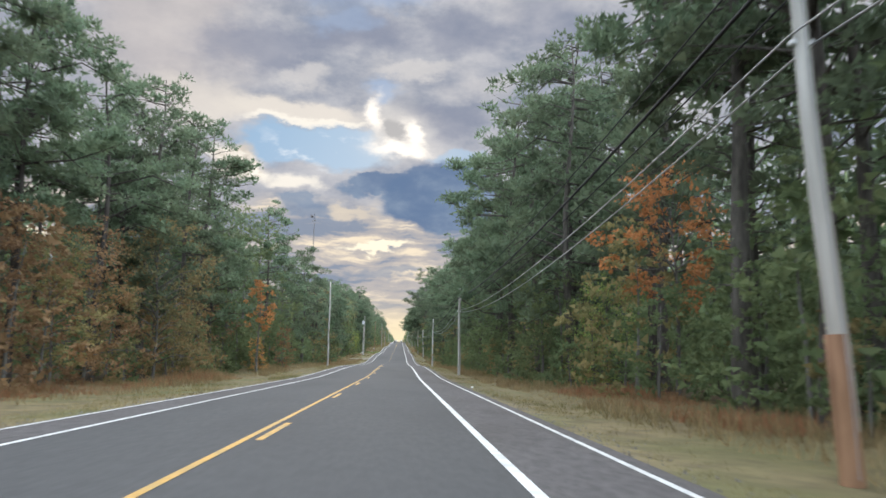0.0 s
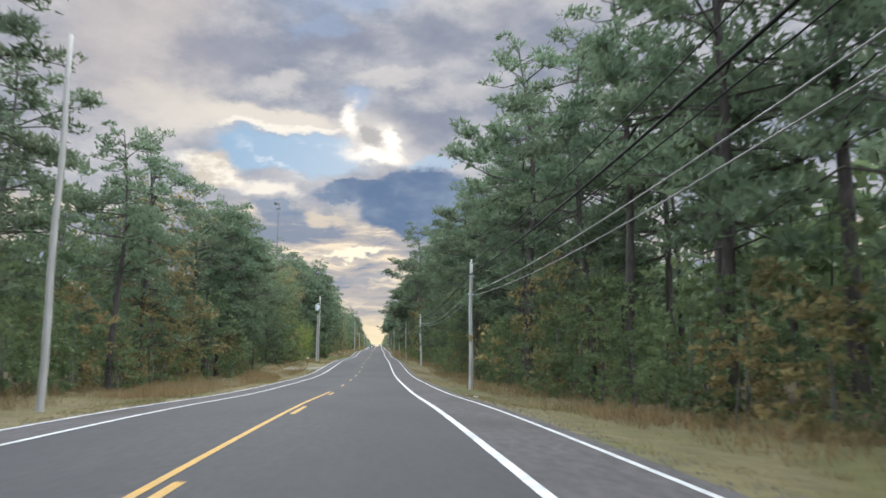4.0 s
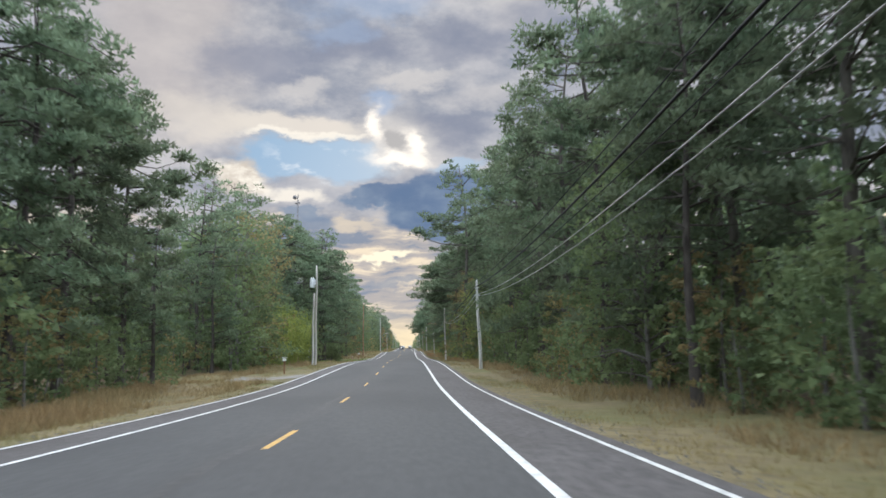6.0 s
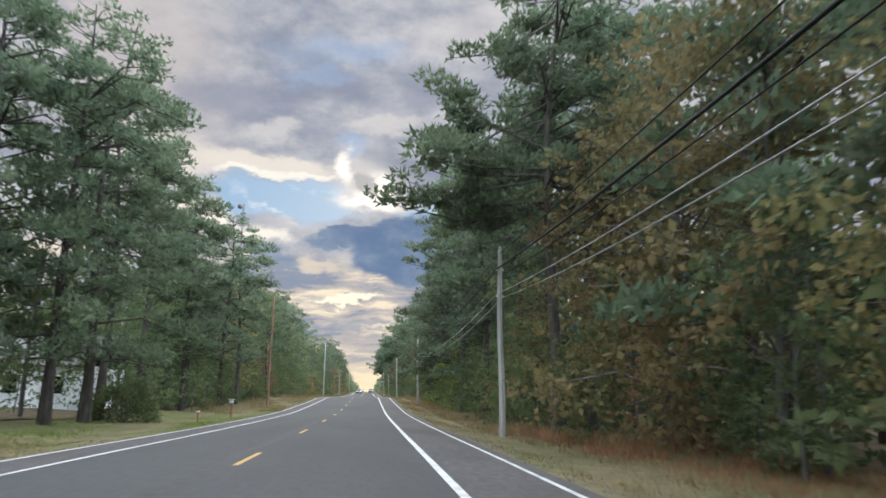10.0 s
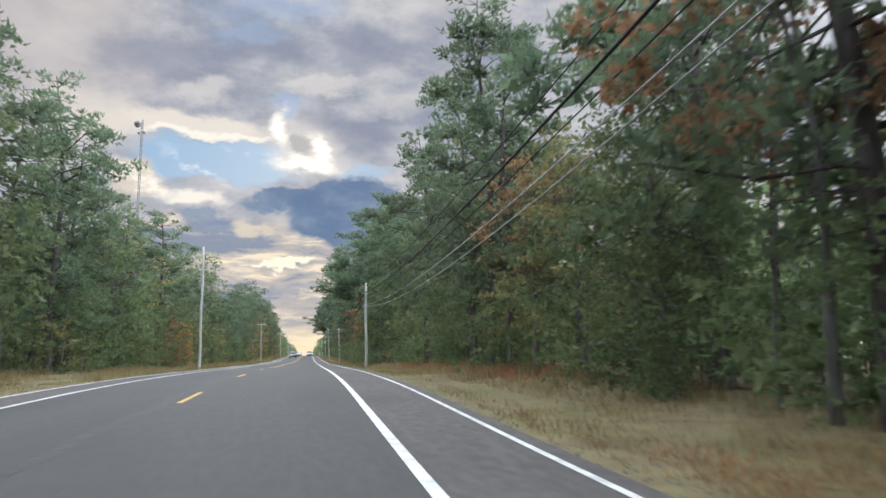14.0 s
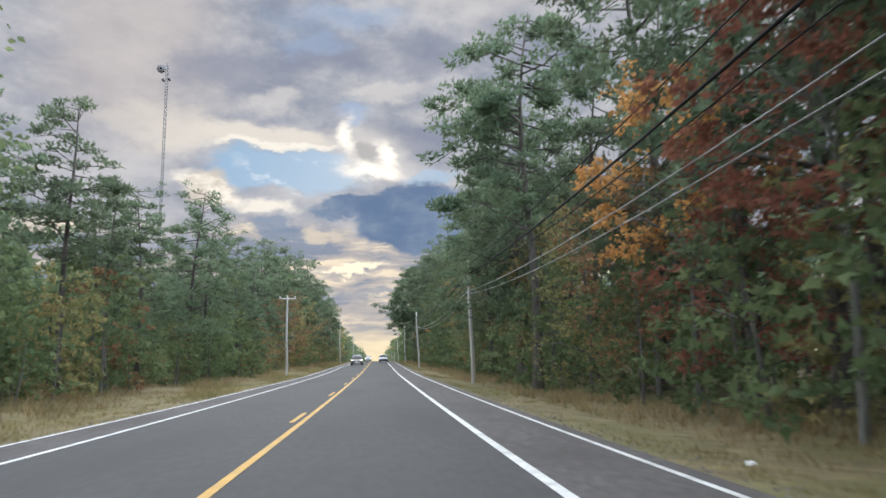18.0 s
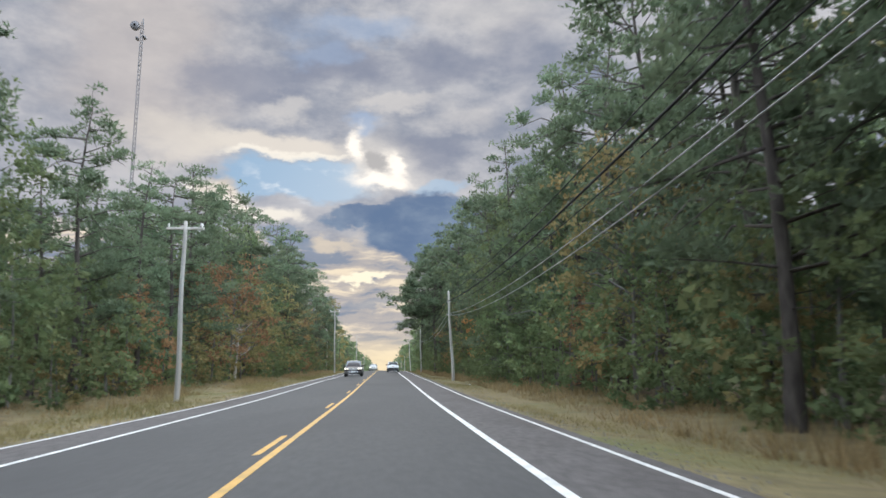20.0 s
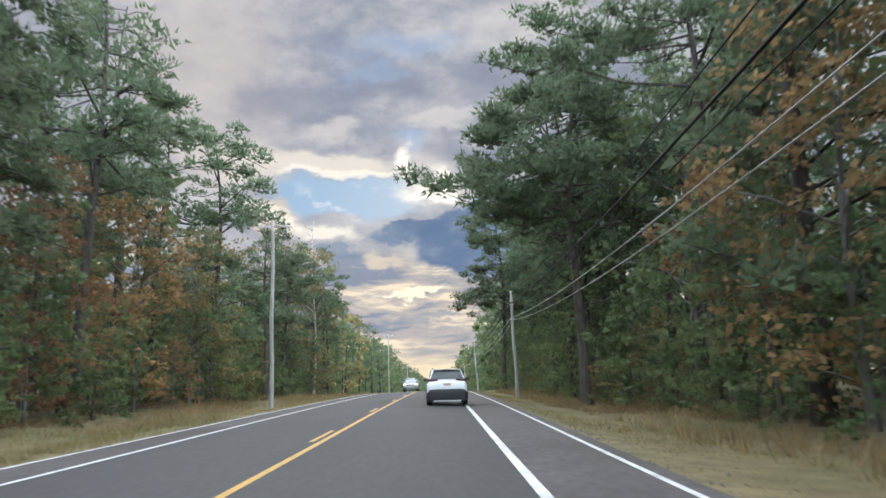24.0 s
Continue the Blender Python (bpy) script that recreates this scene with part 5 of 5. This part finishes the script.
    box(-w * 0.7, w * 0.7, yb1 - 0.3, yb1 + 0.15, H - 0.1, H - 0.05, paint, "spoiler", c, "", 0.02)
    box(-0.2, 0.2, yb1 - 0.31, yb1 - 0.28, H - 0.095, H - 0.07, TAIL_RED, "brake_lamp", c, "", 0.005)
    # nose: dark grille with bright bars
    box(-w * 0.53, w * 0.53, h - 0.16, h + 0.015, 0.70, 0.93, PLASTIC, "grille", c, "dark grille", 0.03)
    for z in (0.735, 0.80, 0.865, 0.915):
        box(-w * (0.42 + 0.12 * (z - 0.7) / 0.2), w * (0.42 + 0.12 * (z - 0.7) / 0.2), h - 0.02, h + 0.03, z - 0.013, z + 0.015, CHROME, "grille_bar", c, "bright chrome bar", 0.006)
    box(-0.09, 0.09, h, h + 0.04, 0.80, 0.90, CHROME, "badge", c, "", 0.02)
    box(-w * 0.66, w * 0.66, h - 0.16, h + 0.015, 0.40, 0.63, PLASTIC, "air_intake", c, "", 0.03)
    for z in (0.47, 0.53, 0.59):
        box(-w * 0.60, w * 0.60, h - 0.03, h + 0.03, z - 0.011, z + 0.013, CHROME, "grille_bar", c, "bright chrome bar", 0.005)
    box(-0.16, 0.16, h - 0.02, h + 0.045, 0.49, 0.62, WHITE_PLASTIC, "number_plate", c, "", 0.008)
    box(-w * 0.55, w * 0.55, h - 0.12, h + 0.0, 0.27, 0.33, STEEL, "skid_plate", c, "", 0.015)
    for sg in (1, -1):
        box(sg * w * 0.78 - 0.09, sg * w * 0.78 + 0.09, h - 0.14, h - 0.0, 0.50, 0.57, LAMP_CLEAR, "fog_lamp", c, "", 0.02)
        for y0, y1 in ((-h + 1.25, -0.42), (-0.36, h - 1.35)):
            box(sg * (w * 0.985) - 0.012, sg * (w * 0.985) + 0.02, y0, y1, 0.42, 0.96, paint, "door", c, "", 0.012)
            box(sg * (w * 0.985) + 0.0, sg * (w * 0.985) + 0.05, y0 + 0.12, y0 + 0.32, 0.86, 0.90, CHROME if paint is CAR_DARK else paint, "door_handle", c, "", 0.008)
    return c


def bmesh_quad(corners, thick):
    c = [Vector(p) for p in corners]
    nrm = (c[1] - c[0]).cross(c[3] - c[0]).normalized()
    bm = bmesh.new()
    lo, hi = [bm.verts.new(p - nrm * thick) for p in c], [bm.verts.new(p + nrm * thick) for p in c]
    bm.faces.new(hi), bm.faces.new(lo[::-1])
    for i in range(4):
        bm.faces.new((lo[i], lo[(i + 1) % 4], hi[(i + 1) % 4], hi[i]))
    bmesh.ops.bevel(bm, geom=bm.edges[:], offset=thick * 0.5, segments=1, affect="EDGES")
    return bm


def on_road(x, y, heading):
    """Pose of a car on the road, pitched with the road's slope."""
    z0, z1 = float(road_height(y - 1.3)), float(road_height(y + 1.3))
    pitch = math.degrees(math.atan2(z1 - z0, 2.6)) * (1 if heading == 0 else -1)
    return pose(x, y, (z0 + z1) / 2 - 0.13 * min(abs(x) / LANE, 1), pitch, 0, heading)


suv(on_road(2.75, 538.2, 0), CAR_WHITE, "white crossover with dark rear bumper driving ahead in the lane")
suv(on_road(-1.86, 504.2, 180), CAR_DARK, "dark brown oncoming crossover with chrome grille and headlamps", 4.9, 1.93, 1.79, False, False)
suv(on_road(-1.3, 596.0, 180), CAR_SILVER, "pale oncoming crossover far down the road", 4.6, 1.86, 1.7)


# ------------------------------------------------------------------ drive, mailboxes, hedge, house
v, f = sheet(np.linspace(-9.6, TAR_L - 0.02, 12), np.linspace(175.6, 180.4, 6), ground_height, 0.03)
wob = np.array([[0, 0.5 * math.sin(p[0] * 0.6), 0] for p in v])
tagged(new("driveway", soup("driveway", v + wob, f, GRAVEL, True)), "worn grey driveway with a pale gravel mouth opening onto the road", "driveway", kind="structure")


def mailbox(x, y, label, double=False):
    z = float(ground_height(x, y))
    c = thing("mailbox", pose(x, y, z, 0, 0, 90), label, "mailbox")
    box(-0.06, 0.06, -0.06, 0.06, -0.2, 0.98, STAINED_WOOD, "post", c)
    box(-0.28, 0.28, -0.045, 0.045, 0.93, 0.98, STAINED_WOOD, "bracket", c)
    a = np.linspace(0, math.pi, 9)
    sec = np.vstack([np.stack([0.10 * np.cos(a), 0.10 + 0.10 * np.sin(a)], -1), [(-0.10, 0.0), (0.10, 0.0)]])
    secs = [np.stack([np.full(len(sec), t), sec[:, 0], 0.98 + sec[:, 1]], -1) for t in (-0.25, 0.25)]
    part("box", loft(secs, WHITE_PLASTIC, "box", False), None, c, "white rounded letter box")
    box(0.245, 0.265, -0.095, 0.095, 0.985, 1.15, WHITE_PLASTIC, "door", c, "", 0.008)
    box(-0.02, 0.02, 0.1, 0.115, 1.08, 1.3, TAIL_RED, "flag", c, "red flag", 0.004)
    if double:
        box(-0.34, 0.34, -0.16, 0.16, 1.20, 1.24, WHITE_PLASTIC, "roof_board", c, "white board over the box", 0.01)


mailbox(-7.3, 184.9, "white mailbox on a wooden post beside the driveway", True)
mailbox(-7.0, 263.2, "white mailbox with a board roof at the lawn's edge", True)
c = thing("marker_post", pose(-7.6, 256.2, float(ground_height(-7.6, 256.2))), "short dark wooden marker post on the lawn", "post")
box(-0.06, 0.06, -0.06, 0.06, -0.2, 0.75, STAINED_WOOD, "stake", c)
box(-0.07, 0.07, -0.07, 0.07, 0.6, 0.68, WHITE_PLASTIC, "band", c, "pale reflector band", 0.01)


def hedge(x, y, w, hgt, seed):
    rng = np.random.default_rng(seed)
    n = 2600
    d = unit(rng.normal(size=(n, 3)))
    d[:, 2] = np.abs(d[:, 2])
    rr = (rng.uniform(0.55, 1.0, (n, 1)) ** 0.4) * (1 + 0.08 * np.sin(d[:, :1] * 7) + 0.08 * np.sin(d[:, 1:2] * 6))
    cpt = d * rr * np.array([w, w, hgt])
    v, f = blades(rng, cpt, unit(d + rng.normal(scale=0.6, size=(n, 3))), rng.uniform(0.16, 0.34, n), rng.uniform(0.08, 0.16, n))
    t = thing("round_bush", pose(x, y, float(ground_height(x, y))), "rounded clipped green bush on the lawn", "bush")
    part("foliage", soup("foliage", v, f, LEAVES), None, t)
    bag = Bag()
    for k in range(9):
        a = k * 0.7
        tv, tf = tube([(0.1 * math.cos(a), 0.1 * math.sin(a), -0.1), (w * 0.5 * math.cos(a), w * 0.5 * math.sin(a), hgt * 0.6)], [0.04, 0.012], 4)
        bag.add(tv, quads(tf))
    part("stems", bag.mesh("stems", GREY_BARK), None, t)


hedge(-11.2, 254.2, 1.75, 2.3, 8)


def bamboo(x, y, n, hgt, seed):
    rng = np.random.default_rng(seed)
    t = thing("bamboo_clump", pose(x, y, float(ground_height(x, y))), "yellow-green bamboo clump with arching leafy canes", "bamboo", "bamboo grove")
    C, D, Ln, Wd = [], [], [], []
    for k in range(n):
        a, r0 = rng.uniform(0, 6.28), rng.uniform(0, 1.1)
        hh, ben = hgt * rng.uniform(0.65, 1.1), rng.uniform(0.2, 1.2)
        s = np.linspace(0, 1, 6)
        p = np.stack([math.cos(a) * (r0 + ben * s ** 2), math.sin(a) * (r0 + ben * s ** 2), hh * s], -1)
        v, f = tube(p, np.linspace(0.022, 0.006, 6), 4)
        part("cane", soup("cane", v, quads(f), BAMBOO_LEAVES, True), None, t)
        m = 46
        q = rng.uniform(0.18, 1.0, m)
        cc = np.stack([np.interp(q, s, p[:, i]) for i in range(3)], -1) + rng.normal(scale=0.28, size=(m, 3))
        C.append(cc), D.append(unit(rng.normal(size=(m, 3)) + np.array([0, 0, -0.5]))), Ln.append(rng.uniform(0.2, 0.42, m)), Wd.append(rng.uniform(0.05, 0.11, m))
    v, f = blades(rng, np.vstack(C), np.vstack(D), np.concatenate(Ln), np.concatenate(Wd))
    part("leaves", soup("leaves", v, f, BAMBOO_LEAVES), None, t)


for k, (x, y, hgt) in enumerate(((-11.2, 205.5, 5.0), (-12.8, 208.5, 6.2), (-11.4, 211.5, 6.0), (-13.0, 214.5, 7.0), (-11.3, 217.5, 6.4), (-12.6, 221.0, 6.8), (-11.5, 224.5, 6.0), (-14.6, 211.0, 7.0), (-14.4, 218.0, 7.2))):
    bamboo(x, y, 26, hgt, 100 + k)


def house(x, y):
    z = float(ground_height(x, y))
    c = thing("house", pose(x, y, z), "white clapboard house half hidden behind the trees", "house")
    for x0, x1, y0, y1 in ((-5, 5, -4, -3.85), (-5, 5, 3.85, 4), (-5, -4.85, -3.85, 3.85), (4.85, 5, -3.85, 3.85)):
        box(x0, x1, y0, y1, -0.4, 3.0, SIDING, "wall", c, "", 0.01)
    for k in range(13):
        box(-5.03, 5.03, -4.035, -4.0, 0.1 + k * 0.22, 0.1 + k * 0.22 + 0.205, SIDING, "clapboard", c, "", 0.008)
    for sg in (-1, 1):
        part("roof", bmesh_quad([(-5.4, sg * 4.5, 2.9), (5.4, sg * 4.5, 2.9), (5.4, 0, 5.2), (-5.4, 0, 5.2)][:: sg], 0.08), ROOFING, c)
    for xx in (-3.2, 0.2, 3.2):
        wv = box(xx - 0.55, xx + 0.55, -4.1, -4.02, 1.0, 2.3, WHITE_PLASTIC, "window", c, "white window frame", 0.02)
        box(xx - 0.46, xx + 0.46, -4.125, -4.09, 1.08, 2.22, GLASS_DARK, "pane", wv, "", 0.01)
    box(1.3, 2.2, -4.1, -4.02, 0.1, 2.15, WHITE_PLASTIC, "door", c, "", 0.02)


house(-22.0, 268.0)

# ------------------------------------------------------------------ dead trees and litter
def snag(x, y, hgt, seed, label):
    rng = np.random.default_rng(seed)
    t = thing("dead_tree", pose(x, y, float(ground_height(x, y))), label, "tree")
    zz = np.linspace(-0.2, hgt, 8)
    p = np.stack([0.25 * np.sin(zz * 0.3), 0.2 * np.sin(zz * 0.25 + 1), zz], -1)
    v, f = tube(p, np.linspace(0.17, 0.02, 8), 7)
    part("trunk", soup("trunk", v, quads(f), DEAD_WOOD, True), None, t)
    for k in range(26):
        z, a = hgt * rng.uniform(0.35, 0.97), rng.uniform(0, 6.28)
        ln = (1 - z / hgt * 0.6) * rng.uniform(0.8, 2.6)
        b0 = np.array([0.25 * math.sin(z * 0.3), 0.2 * math.sin(z * 0.25 + 1), z])
        b1 = b0 + np.array([math.cos(a) * ln * 0.6, math.sin(a) * ln * 0.6, ln * 0.35])
        b2 = b1 + np.array([math.cos(a + 0.4) * ln * 0.4, math.sin(a + 0.4) * ln * 0.4, ln * 0.45])
        bag = Bag()
        v, f = tube([b0, b1, b2], [0.045, 0.03, 0.008], 4)
        bag.add(v, quads(f))
        v, f = tube([b1, b1 + np.array([math.cos(a - 0.7), math.sin(a - 0.7), 0.8]) * ln * 0.35], [0.016, 0.005], 3)
        bag.add(v, quads(f))
        part("branch", bag.mesh("branch", DEAD_WOOD), None, t)


snag(-11.4, 583.0, 19.5, 4, "tall leafless dead tree above the forest edge")
snag(-11.9, 489.0, 5.2, 9, "bleached leaning dead sapling at the forest edge")


def scrap(x, y, w, seed):
    rng = np.random.default_rng(seed)
    g = np.linspace(-0.5, 0.5, 5)
    X, Y = np.meshgrid(g * w, g * w * 0.6)
    Z = 0.03 + 0.16 * w * rng.normal(size=X.shape)
    n = 5
    i, j = np.meshgrid(np.arange(n - 1), np.arange(n - 1), indexing="ij")
    f = np.stack([i * n + j, i * n + j + 1, (i + 1) * n + j + 1, (i + 1) * n + j], -1).reshape(-1, 4)
    top = np.stack([X, Y, Z], -1).reshape(-1, 3)
    low = top - np.array([0, 0, 0.012])
    me = soup("litter", np.vstack([top, low]), np.vstack([f, f[:, ::-1] + n * n]), WHITE_PLASTIC)
    ob = new("litter", me)
    ob.matrix_world = pose(x, y, float(ground_height(x, y)) + 0.04, 0, 0, seed * 37)
    tagged(ob, "crumpled white scrap of paper on the verge", "litter", "roadside litter")


for k, (x, y, w) in enumerate(((5.95, 116.4, 0.2), (5.9, 119.5, 0.1), (7.7, 380.3, 0.14), (9.0, 370.1, 0.12), (7.6, 473.2, 0.14), (8.3, 486.0, 0.16), (5.95, 44.6, 0.18), (6.8, 389.4, 0.13))):
    scrap(x, y, w, k + 1)


# ------------------------------------------------------------------ grit along the tarmac's edge
def grit():
    rng = np.random.default_rng(77)
    n = 9000
    y = rng.uniform(0, 580, n)
    right = rng.random(n) < 0.75
    x = np.where(right, TAR_R + 0.02 + np.abs(rng.normal(scale=0.45, size=n)), TAR_L - 0.02 - np.abs(rng.normal(scale=0.25, size=n)))
    s = rng.uniform(0.012, 0.04, n)
    c = np.stack([x, y, ground_height(x, y) + s * 0.3], -1)
    corner = np.array([(1, 0, -0.5), (-0.5, 0.87, -0.5), (-0.5, -0.87, -0.5), (0, 0, 0.8)])
    v = (c[:, None] + corner[None] * s[:, None, None] * rng.uniform(0.6, 1.4, (n, 4, 3))).reshape(-1, 3)
    i = np.arange(n)[:, None] * 4
    f = np.vstack([i + np.array([[0, 1, 3]]), i + np.array([[1, 2, 3]]), i + np.array([[2, 0, 3]])])
    tagged(new("grit", soup("grit", v, f, GRAVEL)), "loose pale grit and stones along the tarmac's edge", "gravel", kind="stuff")


grit()
